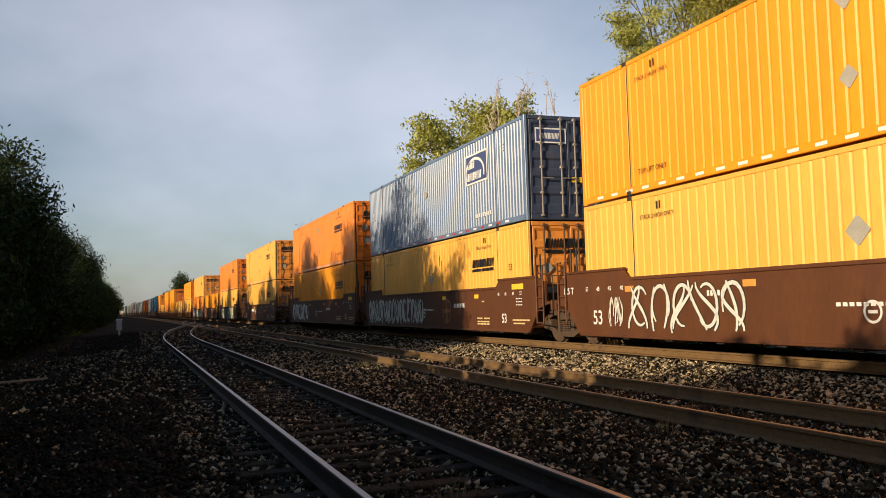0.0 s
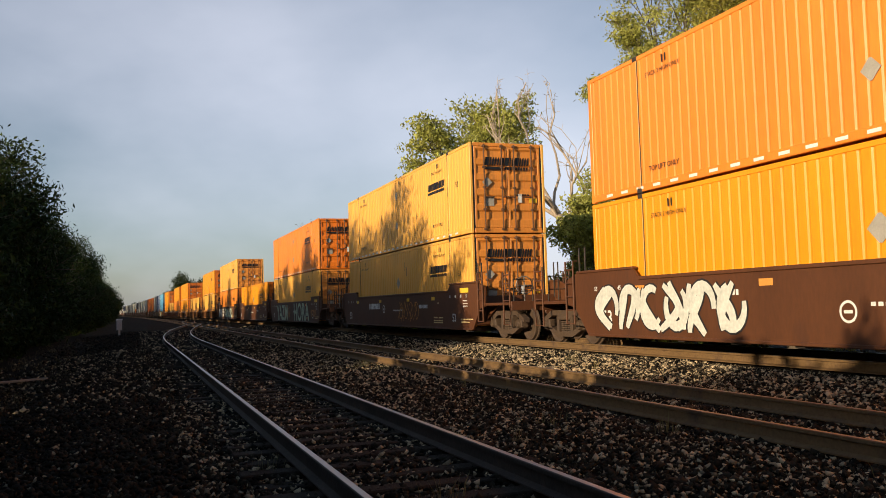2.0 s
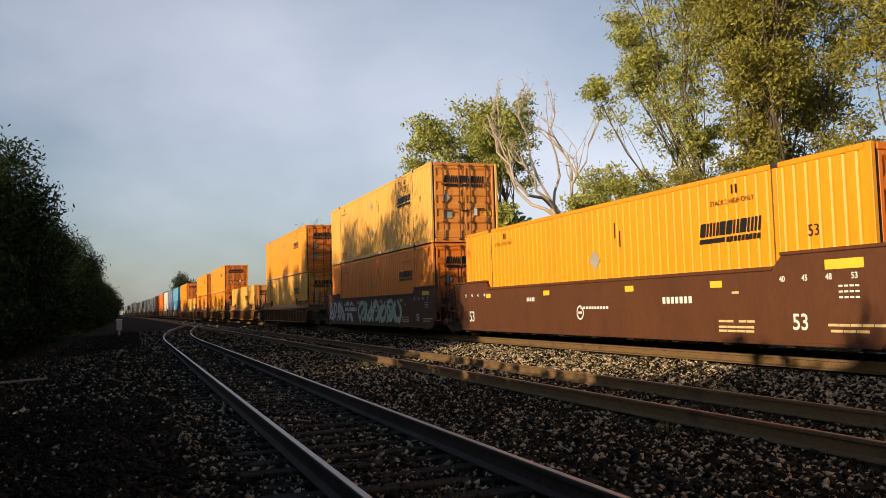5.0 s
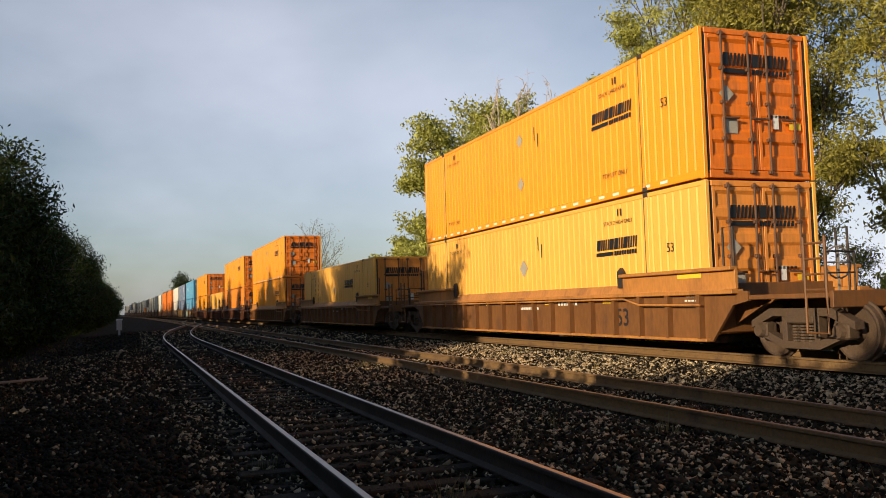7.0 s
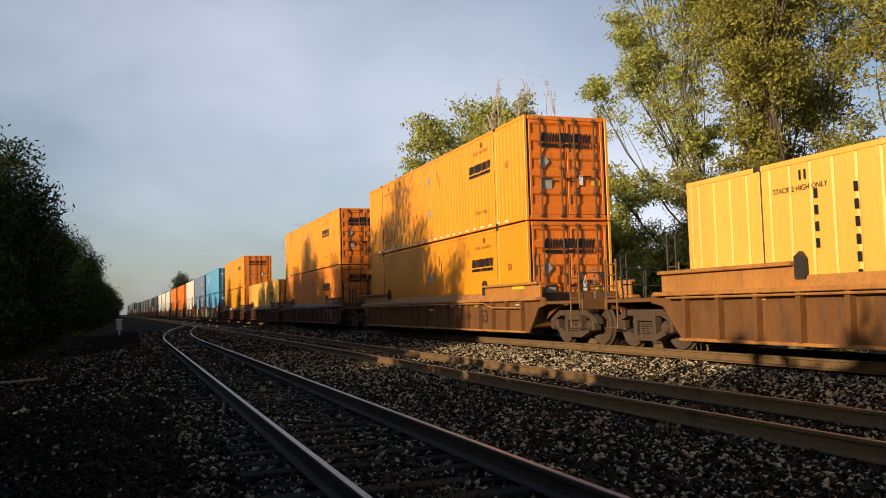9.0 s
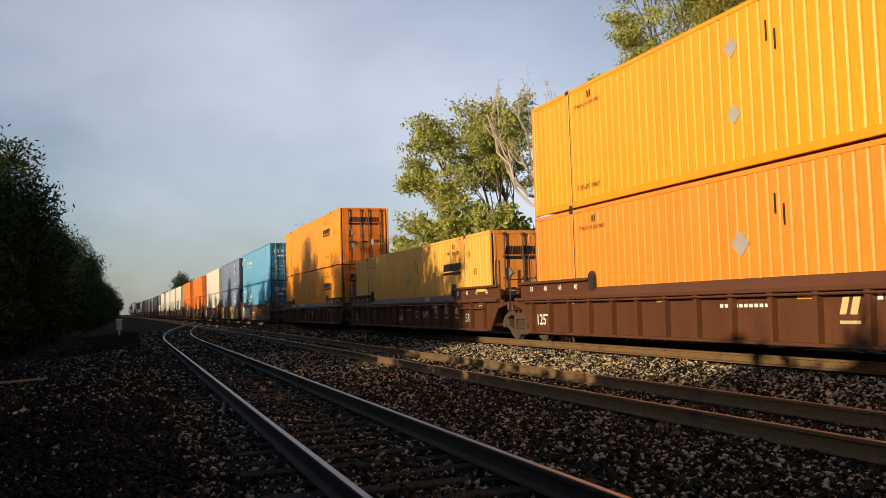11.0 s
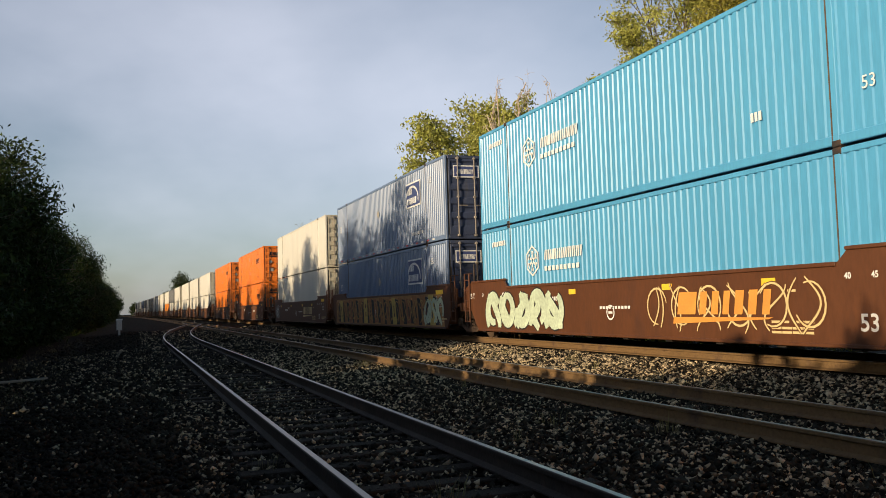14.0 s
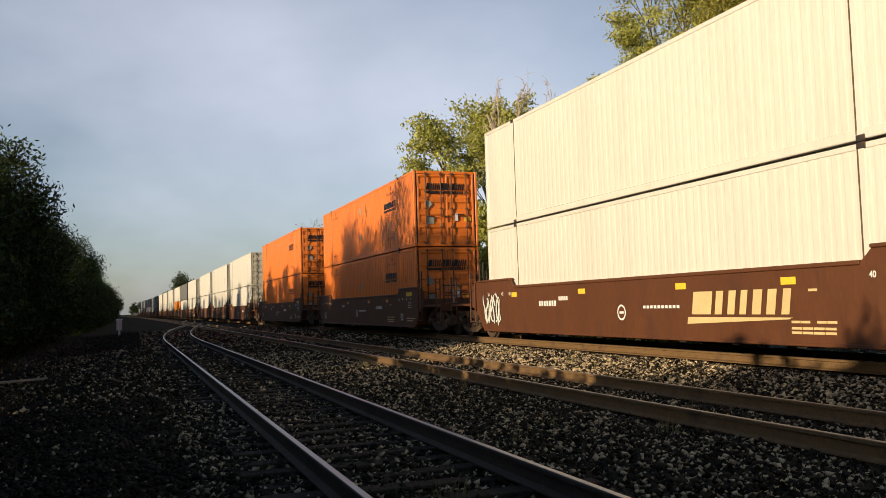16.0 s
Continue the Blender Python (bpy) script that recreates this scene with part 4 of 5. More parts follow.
def car_marks(root, kind, n):
    """Stencils, yellow panels and white lines along the side of a wagon."""
    rnd = random.Random(100 + n)
    p = 0.034 if kind == "ribbed" else 0.004
    lettering("length_number", "53", 0.52 if 7 <= n <= 9 else 0.36, M_WHITE if kind == "smooth" or n > 9 else M_TAGD, root, side_at(6.45 if kind == "smooth" else 6.27 if n > 9 else 4.95, 0.50, 0.006), 0.006)
    if kind == "smooth":
        lettering("length_number", "53", 0.44, M_WHITE, root, side_at(-7.6, 0.52), 0.006)
        for i, word in enumerate(("40", "45", "48", "53")):
            lettering("length_number", word, 0.13, M_WHITE, root, side_at(6.2 + 0.5 * i, 1.27), 0.003)
            lettering("length_number", word, 0.13, M_WHITE, root, side_at(-6.4 - 0.5 * i, 1.27), 0.003)
        if n in (0, 13):
            lettering("load_marking", "125 T", 0.22, M_WHITE, root, side_at(-9.0, 1.22), 0.004)
    if 10 <= n <= 12:
        for i, word in enumerate(("53", "48", "45", "40")):
            for x in (-8.3, 5.5):
                lettering("length_number", word, 0.17, M_WHITE, root, pose(x + 0.8 * i, -SILL + 0.024, 1.34), 0.004)
    for x in (-6.2, -2.4, 1.5, 4.4):
        part("side_reflector", lambda: patch_shape(0.34, 0.12), M_YDECAL if n % 2 else M_ODECAL, root, "yellow reflective panel", at=side_at(x, 1.22 if kind == "smooth" else 0.98), key="refl")
    part("side_reflector", lambda: patch_shape(0.75, 0.15), M_YDECAL, root, "yellow reflective panel", at=side_at(7.2, 1.42, 0.004 if kind == "smooth" else -0.026), key="refl2")
    for k in range(3):
        part("stencil", lambda: bars_shape(4, 0.42, 0.03, 0.25), M_WHITE, root, "white stencilled lines", at=side_at(7.45, 0.98 + k * 0.085), key="sten1")
    part("stencil", lambda: bars_shape(7, 1.0, 0.13), M_WHITE, root, "white stencilled lines", at=side_at(-4.5 if n in (13, 15) else rnd.uniform(2.0, 3.0), 0.95), key="sten2")
    part("stencil", lambda: bars_shape(10, 1.3, 0.06), M_WHITE, root, "white stencilled lines", at=side_at(rnd.uniform(-1, 0.5), 0.86), key="sten3")
    if kind == "smooth":
        for x, z, wide in ((4.6, 0.60, 0.42), (5.15, 0.60, 0.42), (4.6, 0.50, 0.95), (4.6, 0.43, 0.95), (7.2, 0.56, 1.1), (7.25, 0.47, 0.75), (5.0, 1.10, 0.20)):
            part("stencil", lambda: bars_shape(max(1, round(wide / 0.24)), wide, 0.04, 0.06), M_CREAM, root, "faded white stencilled line", at=side_at(x, z), key=("line", wide))
    else:
        y = -SILL - 0.145
        part("air_pipe", lambda: Shape().tube([(-8.5, y, 1.06), (5.5, y, 1.06), (6.1, y, 0.93), (8.1, y, 0.91)], 0.022, 6), M_BAND if n < 10 else M_BROWN, root, "thin pipe along the side sill", key="airpipe")
        for x in (-5.1, 5.1):
            part("bracket", lambda: Shape().prism([(-0.11, 1.30), (0.11, 1.30), (0.11, 1.62), (0.02, 1.74), (-0.11, 1.66)], -SILL + 0.03, -SILL + 0.11), M_STEEL, root, "dark steel locating bracket", at=pose(x, 0, 0), key="bracket")
    if kind == "smooth" and n != 4:
        ring = part("stencil", lambda: ring_shape(0.13, 0.17), M_WHITE, root, "white stencilled circle", at=side_at({3: -1.7, 0: 0.36}.get(n, -0.5), 0.95 if n == 3 else 0.78), key="ring")
        part("stencil", lambda: bars_shape(1, 0.17, 0.05, 0.0), M_WHITE, ring, at=pose(-0.085, 0, -0.025), key="ringbar")
        part("stencil", lambda: bars_shape(5, 0.5, 0.10), M_WHITE, root, "white stencilled lines", at=side_at(-3.4, 1.08), key="sten5")


def sprayed(car, word, size, x, z, tilt=0, proud=0.008):
    """A word sprayed by hand in white paint."""
    ob = lettering("graffiti", word, size, M_TAGW, car, side_at(x, z, proud) @ Matrix.Rotation(radians(-tilt), 4, "Y"), 0.006)
    tagged(ob, "white spray-painted word", kind="stuff")


# ---- the train, front to back: lead edge of the load at the start, wagon, ends, upper and lower box ----
SPEED = 19.43
TRAIN = [
    (-1.85, "smooth", "ca", ("amber", "wide"), ("yellow", "wide")),
    (-21.1, "smooth", "aa", ("slate", "fine"), ("yellow", "wide")),
    (-40.3, "smooth", "ac", ("orange", "wide"), ("amber", "wide")),
    (-64.0, "smooth", "cc", ("yellow", "wide"), ("yellow", "wide")),
    (-87.3, "smooth", "ca", ("orange", "wide"), ("yellow", "wide")),
    (-106.7, "smooth", "aa", None, ("amber", "wide")),
    (-126.1, "smooth", "ac", ("yellow", "wide"), ("orange", "wide")),
    (-149.4, "ribbed", "cc", ("amber", "wide"), ("yellow", "wide")),
    (-172.7, "ribbed", "cc", None, ("yellow", "ribbed")),
    (-196.0, "ribbed", "cc", ("amber", "wide"), ("amber", "plain")),
    (-218.2, "ribbed", "ca", ("amber", "wide"), ("orange", "wide")),
    (-237.5, "ribbed", "aa", None, ("yellow", "wide")),
    (-256.9, "ribbed", "ac", ("amber", "ribbed"), ("amber", "plain")),
    (-280.2, "smooth", "ca", ("sky", "fine"), ("sky", "fine")),
    (-299.5, "smooth", "aa", ("slate", "fine"), ("slate", "fine")),
    (-318.6, "smooth", "ac", ("white", "soft"), ("white", "soft")),
    (-341.8, "smooth", "cc", ("red", "wide"), ("red", "wide")),
    (-364.9, "smooth", "cc", ("red", "wide"), ("red", "wide")),
    (-388.2, "smooth", "ca", ("white", "soft"), ("white", "soft")),
    (-407.6, "smooth", "aa", ("white", "soft"), ("white", "soft")),
    (-427.0, "smooth", "ac", ("white", "soft"), ("white", "soft")),
    (-450.3, "smooth", "ca", ("white", "soft"), ("white", "soft")),
    (-469.7, "smooth", "aa", ("grey", "fine"), ("white", "soft")),
    (-489.1, "smooth", "ac", ("white", "soft"), ("orange", "wide")),
    (-512.4, "smooth", "cc", ("white", "soft"), ("white", "soft")),
    (-535.7, "smooth", "cc", ("white", "soft"), ("white", "soft")),
    (-559.0, "smooth", "cc", ("white", "soft"), ("white", "soft")),
    (-582.3, "smooth", "cc", ("grey", "fine"), ("grey", "fine")),
    (-605.6, "smooth", "cc", ("white", "soft"), ("white", "soft")),
    (-628.9, "smooth", "cc", ("grey", "fine"), ("white", "soft")),
    (-652.2, "smooth", "cc", ("slate", "fine"), ("white", "soft")),
    (-675.5, "smooth", "cc", ("white", "soft"), ("grey", "fine")),
    (-698.8, "smooth", "cc", ("white", "soft"), ("white", "soft")),
    (-722.1, "smooth", "cc", ("grey", "fine"), ("white", "soft")),
]
RIDERS = []
for n, (lead, kind, ends, upper, lower) in enumerate(TRAIN):
    paint = M_OCHRE if 7 <= n <= 9 else M_BROWN
    words = ("dusty ochre ribbed-sided" if paint is M_OCHRE else "brown ribbed-sided" if kind == "ribbed" else "brown plate-sided") + " container well car rolling on the main track"
    car = well_car(kind, paint, ends[0], ends[1], words)
    car_marks(car, kind, n)
    centre = lead - HL
    RIDERS.append((car, centre, 0.0))
    for load, z, where in ((lower, REST, ", resting in a well car"), (upper, REST + TALL + 0.026, ", stacked on another container")):
        if load is None:
            continue
        color, style = load
        brand = "blocks" if color in ("orange", "amber", "yellow", "red") else ""
        flat = (n in (8, 11) and color == "yellow") or (n == 12 and z > 2)
        box = container(color, style, brand, where, "flat" if flat else "pressed", 2.4 if n == 8 else 4.0)
        if n == 8:
            for x, count in ((-4.8, 4), (-4.0, 6)):
                part("marking", lambda: Shape().add([q for i in range(count) for q in ((0, 0, -0.26 * i), (0.08, 0, -0.26 * i), (0.08, 0, 0.15 - 0.26 * i), (0, 0, 0.15 - 0.26 * i))], [(4 * i, 4 * i + 1, 4 * i + 2, 4 * i + 3) for i in range(count)]), M_BLACK, box, "stacked black markings", at=on_side(x, 2.2))
        if color == "slate":
            slate_marks(box)
        if color == "sky":
            sky_marks(box)
        if z > 2 and n in (0, 2, 3, 4, 6, 7, 9):
            tape_marks(box, 0.07, M_WHITE, M_WHITE)
        if z > 2 and n in (1, 14):
            tape_marks(box, 0.07, M_WHITE, M_REDTAPE)
        RIDERS.append((box, centre, z))
    if n == 0:
        graffiti(car, 1, -6.0, 0.36, 3.7, 1.1, M_TAGW, M_TAGD, 5, 0.065, 0.3)
        graffiti(car, 19, -6.85, 0.45, 0.55, 0.75, M_TAGW, M_BROWN, 3, 0.03, 0.2)
    if n == 1:
        graffiti(car, 2, -8.1, 0.34, 7.6, 1.08, M_TAGW, M_TAGD, 15, 0.085, 0.8)
        graffiti(car, 22, -7.9, 0.36, 7.2, 1.0, M_TAGS, M_TAGD, 9, 0.06, 0.5)
    if n == 2:
        graffiti(car, 3, -7.7, 0.36, 5.0, 1.06, M_TAGW, M_TAGD, 6, 0.17)
    if n == 3:
        part("stencil", lambda: bars_shape(8, 1.7, 0.24, 0.25), M_WHITE, car, "bold white stencilled blocks", at=side_at(-4.0, 0.95), key="sten9")
        graffiti(car, 33, 0.4, 0.45, 2.6, 0.85, M_ODECAL, M_BROWN, 4, 0.025, 0.1)
    if n == 4:
        for word, x, size, wide in (("HORA", 0.55, 1.50, 1.19), ("YAZM", -6.0, 1.40, 1.16)):
            t = lettering("graffiti", word, size, M_TAGD, car, side_at(x, 0.36, 0.008) @ Matrix.Diagonal((wide, 1, 1, 1)), 0.095)
            t["label"] = "spray-painted pale green block letters with black edges"
            lettering("graffiti_fill", word, size, M_TAGG, t, Matrix.Translation((0, -0.006, 0)), 0.032)
        graffiti(car, 41, 6.1, 0.55, 1.6, 0.5, M_ODECAL, M_BROWN, 5, 0.02)
        graffiti(car, 42, -3.3, 0.45, 2.6, 0.9, M_ODECAL, M_BROWN, 6, 0.022)
    if n == 6:
        graffiti(car, 5, -8.2, 0.36, 5.2, 1.06, M_TAGW, M_TAGD, 6, 0.16)
        part("stencil", lambda: patch_shape(2.7, 0.34), M_BROWN, car, at=side_at(-4.9, 0.80, 0.016), key="plate")
        part("stencil", lambda: bars_shape(10, 2.3, 0.18), M_WHITE, car, "white stencilled marks", at=side_at(-4.7, 0.88, 0.020), key="plateb")
        graffiti(car, 6, -1.9, 0.36, 6.6, 1.06, M_TAGG, M_TAGD, 6, 0.20)
        lettering("length_number", "B", 0.26, M_WHITE, car, side_at(0.1, 0.85, 0.020), 0.006)
    if n == 13:
        graffiti(car, 7, -7.5, 0.36, 4.8, 1.05, M_TAGG, M_TAGD, 5, 0.26)
        graffiti(car, 71, 0.9, 0.40, 5.0, 1.0, M_CREAM, M_BROWN, 6, 0.035, 0.3)
    if n == 14:
        part("graffiti", lambda: Shape().add([(0, 0, 0), (16.2, 0, 0), (16.0, 0, 1.14), (0.1, 0, 1.14)], [(0, 1, 2, 3)]), M_TAGT, car, "tan spray-painted ground of the graffiti", at=side_at(-8.15, 0.31, 0.0035), key="tagground")
        block_graffiti(car, 8, -8.1, 0.30, 15.6, 1.16, 17, (M_TAGO, M_TAGY, M_TAGO, M_TAGC, M_TAGO), M_TAGD)
        graffiti(car, 80, -8.0, 0.38, 15.6, 1.0, M_TAGY, M_TAGC, 20, 0.020, 0.1)
        graffiti(car, 81, 6.0, 0.36, 2.0, 1.0, M_TAGG, M_TAGD, 3, 0.16, 0.6)
    if n == 15:
        graffiti(car, 9, -8.2, 0.40, 1.3, 0.95, M_TAGW, M_TAGD, 3, 0.07)
    if n in (13, 15):
        part("brand_mark", lambda: wordmark_shape(2.7, 0.42, 21, 4, False), M_CREAM if n == 15 else M_ODECAL, car, "pale slanted brand blocks", at=side_at(2.0, 0.74, 0.012), key="brandw")
        part("brand_mark", lambda: Shape().add([(0, 0, 0), (2.7, 0, 0.10), (2.8, 0, 0.13), (0.03, 0, 0.13)], [(0, 1, 2, 3)]), M_CREAM if n == 15 else M_ODECAL, car, "pale tapering bar under the blocks", at=side_at(1.85, 0.56, 0.012), key="brandl")
    if 10 <= n <= 12:
        for i in range(1 if n == 11 else 0, 4):
            part("brand_mark", lambda: Shape().add([(0.0, 0, 0.14), (0.13, 0, 0.14), (0.21, 0, 0.40), (0.08, 0, 0.40)], [(0, 1, 2, 3)]).add([(0.20, 0, 0.14), (0.34, 0, 0.14), (0.42, 0, 0.40), (0.28, 0, 0.40)], [(0, 1, 2, 3)]).add([(0, 0, 0), (0.4, 0, 0), (0.4, 0, 0.05), (0, 0, 0.05)], [(0, 1, 2, 3)]), M_CREAM, car, "pale slanted brand blocks", at=side_at(2.36 + i * 1.0, 0.60), key="brandr")
        lettering("load_marking", "125T", 0.38, M_WHITE, car, side_at(-7.93, 0.48), 0.006)
    if n == 12:
        sprayed(car, "CABLE", 0.26, -0.92, 0.50, 6)
        sprayed(car, "B", 0.34, 1.20, 0.62)
        sprayed(car, "DASK MEME GRIMEO", 0.21, -3.1, 1.20, 0, -0.02)
        graffiti(car, 44, -5.3, 1.19, 1.2, 0.15, M_TAGW, M_BROWN, 4, 0.03, 0.1)
    if n == 11:
        sprayed(car, "CABLE", 0.26, -0.92, 0.48, 6)
        sprayed(car, "C", 0.34, 1.20, 0.62)
        sprayed(car, "AWE", 0.34, 2.06, 0.60, 4)
        sprayed(car, "DASK", 0.21, 2.25, 1.20, 0, -0.02)
    if n == 1:
        part("emblem", lambda: ring_shape(0.36, 0.42), M_TAGO, car, "faded round emblem", at=side_at(1.9, 0.85), key="emb")
        part("emblem", lambda: Shape().add(patch_shape(0.12, 0.7).v, [(0, 1, 2, 3)]), M_TAGO, car, "faded round emblem", at=side_at(1.84, 0.5), key="emb2")
        part("emblem", lambda: patch_shape(0.6, 0.12), M_TAGO, car, "faded round emblem", at=side_at(1.6, 0.79, 0.006), key="emb3")


# ---- trees ----
def leaf_mesh(name, centres, rnd, size, material, per, spread):
    """Many small bent leaves scattered round twig ends."""
    c = np.repeat(np.array(centres), per, axis=0)
    n = len(c)
    c = c + np.clip(rnd.normal(0, 1, (n, 3)), -1.9, 1.9) * np.array(spread)
    a = rnd.normal(0, 1, (n, 3))
    a /= np.linalg.norm(a, axis=1)[:, None]
    b = np.cross(a, rnd.normal(0, 1, (n, 3)))
    b /= np.linalg.norm(b, axis=1)[:, None]
    s = size * rnd.uniform(0.6, 1.4, n)[:, None]
    nn = np.cross(a, b)
    v = np.stack([c - a * s, c + b * s * 0.42 + nn * s * 0.15, c + a * s, c - b * s * 0.42 + nn * s * 0.15], axis=1).reshape(-1, 3)
    f = np.arange(4 * n).reshape(-1, 4)
    me = bpy.data.meshes.new(name)
    me.from_pydata(v.tolist(), [], f.tolist())
    me.materials.append(material)
    me.update()
    return me


def tree(label, seed, height, trunk_r, lean, splits, leaf, leaf_size, per, spread, first=0.3, wide=0.55, bark=None, twig_leaf=True, category="tree", levels=4, upward=0.25):
    """A tapered trunk with limbs, branches and twigs, and a crown of many leaves at the twigs."""
    rnd = random.Random(seed)
    wood = Shape()
    tips = []

    def grow(p, way, length, radius, level):
        steps = 4 if level == 0 else 3
        pts, rad = [p], [radius]
        d = way.copy()
        for i in range(steps):
            d = (d + Vector((rnd.uniform(-1, 1), rnd.uniform(-1, 1), rnd.uniform(-0.4, 1) * upward)) * (0.10 + 0.07 * level)).normalized()
            pts.append(pts[-1] + d * length / steps)
            rad.append(radius * (1 - 0.55 * (i + 1) / steps))
        wood.tube(pts, rad, 7 if level < 2 else 4, caps=level == 0)
        if level >= levels - 1:
            tips.extend(tuple(q) for q in pts[1:])
            return
        count = splits[level]
        for k in range(count):
            t = first + (1 - first) * (k + rnd.random() * 0.8) / count if level == 0 else 0.25 + 0.75 * (k + rnd.random()) / count
            t = min(t, 0.999) * steps
            i = int(t)
            q = pts[i].lerp(pts[i + 1], t - i)
            turn = rnd.uniform(0, math.tau)
            side = d.cross(Vector((math.cos(turn), math.sin(turn), 0.3))).normalized()
            out = (d * (1 - wide) + side * wide + Vector((0, 0, upward * 0.5))).normalized()
            grow(q, out, length * rnd.uniform(0.48, 0.68) * (1.0 if level else 1.1 - 0.35 * t / steps), max(rad[i] * 0.55, 0.012), level + 1)
        grow(pts[-1], d, length * 0.5, rad[-1], level + 1)

    grow(Vector((0, 0, -0.15)), Vector((*lean, 1)).normalized(), height * 0.62, trunk_r, 0)
    root = tagged(new("tree"), label, category)
    part("trunk", wood, bark or M_BARK, root)
    if twig_leaf:
        me = leaf_mesh("crown", tips, np.random.default_rng(seed), leaf_size, leaf, per, spread)
        part("crown", me, leaf, root)
    return root


def bush(label, seed, height, width, leaf, count, leaf_size=0.09, category="bush"):
    """A thick shrub: many stems from the foot, leaves in clumps over an uneven dome."""
    rnd = random.Random(seed)
    wood = Shape()
    tips = []
    for k in range(16):
        turn, out = rnd.uniform(0, math.tau), rnd.random() ** 0.6
        top = Vector((math.cos(turn) * out * width / 2, math.sin(turn) * out * width / 2, height * rnd.uniform(0.6, 1.0) * (1 - 0.35 * out * out)))
        foot = Vector((math.cos(turn) * 0.25 * rnd.random(), math.sin(turn) * 0.25 * rnd.random(), -0.1))
        mid = foot.lerp(top, 0.5) + Vector((rnd.uniform(-0.3, 0.3), rnd.uniform(-0.3, 0.3), height * 0.08))
        wood.tube([foot, mid, top], [0.05, 0.03, 0.01], 5)
        for j in range(count // 16):
            t = rnd.random() ** 0.6
            q = foot.lerp(mid, t * 2) if t < 0.5 else mid.lerp(top, t * 2 - 1)
            s = 0.12 * width * (0.3 + t)
            lim = lambda v: max(-1.6 * s, min(1.6 * s, v))
            tips.append((q.x + lim(rnd.gauss(0, s)), q.y + lim(rnd.gauss(0, s)), max(0.03, q.z + rnd.gauss(0, 0.07 * height))))
    root = tagged(new("bush"), label, category)
    part("stem", wood, M_BARK, root)
    part("crown", leaf_mesh("crown", tips, np.random.default_rng(seed), leaf_size, leaf, 7, (0.10, 0.10, 0.10)), leaf, root)
    return root


def stand(ob, x, y, turn=0, size=1.0):
    ob.matrix_basis = pose(x, y, ground_z(x, y), 0, 0, turn) @ Matrix.Scale(size, 4)
    return ob


def lobed_tree(label, seed, trunk_r, fork, lobes, leaf=None, leaf_size=0.1, per=200, spread=0.3, bark=None, crook=0.10, slim=1.0):
    """A trunk that forks at a height into limbs, one to each lobe of the crown: (x, y, z, half width, half height, sprays).
    Every limb carries branches to its sprays, every branch twigs, and the leaves sit in bunches along the twigs."""
    rnd = random.Random(seed)
    wood, tips = Shape(), []

    def bent(p, q, sag, steps):
        way = q - p
        off = Vector((rnd.uniform(-1, 1), rnd.uniform(-1, 1), rnd.uniform(-0.5, 0.5))) * way.length * crook
        return [p + way * (i / steps) + (off + Vector((0, 0, sag * way.length))) * math.sin(math.pi * i / steps)
                + Vector((rnd.uniform(-1, 1), rnd.uniform(-1, 1), rnd.uniform(-1, 1))) * way.length * (0.18 * crook if 0 < i < steps else 0) for i in range(steps + 1)]

    top = Vector((rnd.uniform(-0.2, 0.2), rnd.uniform(-0.2, 0.2), fork))
    stem = bent(Vector((0, 0, -0.2)), top, 0.0, 5)
    wood.tube(stem, [trunk_r * (1.25, 1.0, 0.93, 0.87, 0.82, 0.75)[i] for i in range(6)], 9)
    for x, y, z, wide, high, sprays in lobes:
        heart = Vector((x, y, z))
        start = stem[4].lerp(top, rnd.random()) if z > fork + 1 else stem[3]
        limb = bent(start, heart, -0.05, 7)
        thick = slim * trunk_r * min(0.62, 0.22 + 0.016 * sprays)
        wood.tube(limb, [thick * (1 - 0.10 * i) for i in range(8)], 7, caps=False)
        for k in range(sprays):
            turn, up = rnd.uniform(0, math.tau), rnd.uniform(-0.9, 1)
            flat = math.sqrt(1 - up * up)
            far = rnd.uniform(0.45, 1.0)
            end = heart + Vector((math.cos(turn) * flat * wide, math.sin(turn) * flat * wide, up * high)) * far
            branch = bent(limb[rnd.choice((3, 4, 5, 5, 6, 6, 7))], end, 0.04, 4)
            wood.tube(branch, [max(0.011, thick * 0.34 * (1 - 0.2 * i)) for i in range(5)], 5, caps=False)
            for j in range(5):
                q = branch[rnd.choice((2, 3, 3, 4, 4))]
                out = (end - heart) * 0.35 + Vector((rnd.uniform(-1, 1), rnd.uniform(-1, 1), rnd.uniform(-0.4, 0.9))) * 0.45 * (wide + high) * 0.5
                twig = bent(q, q + out, 0.05, 3)
                wood.tube(twig, [0.013, 0.010, 0.008, 0.005], 4, caps=False)
                tips.extend(tuple(v) for v in twig[1:])
    root = tagged(new("tree"), label, "tree")
    part("trunk", wood, bark or M_BARK, root)
    if leaf:
        part("crown", leaf_mesh("crown", tips, np.random.default_rng(seed), leaf_size, leaf, per, (spread, spread, spread * 0.75)), leaf, root)
    return root


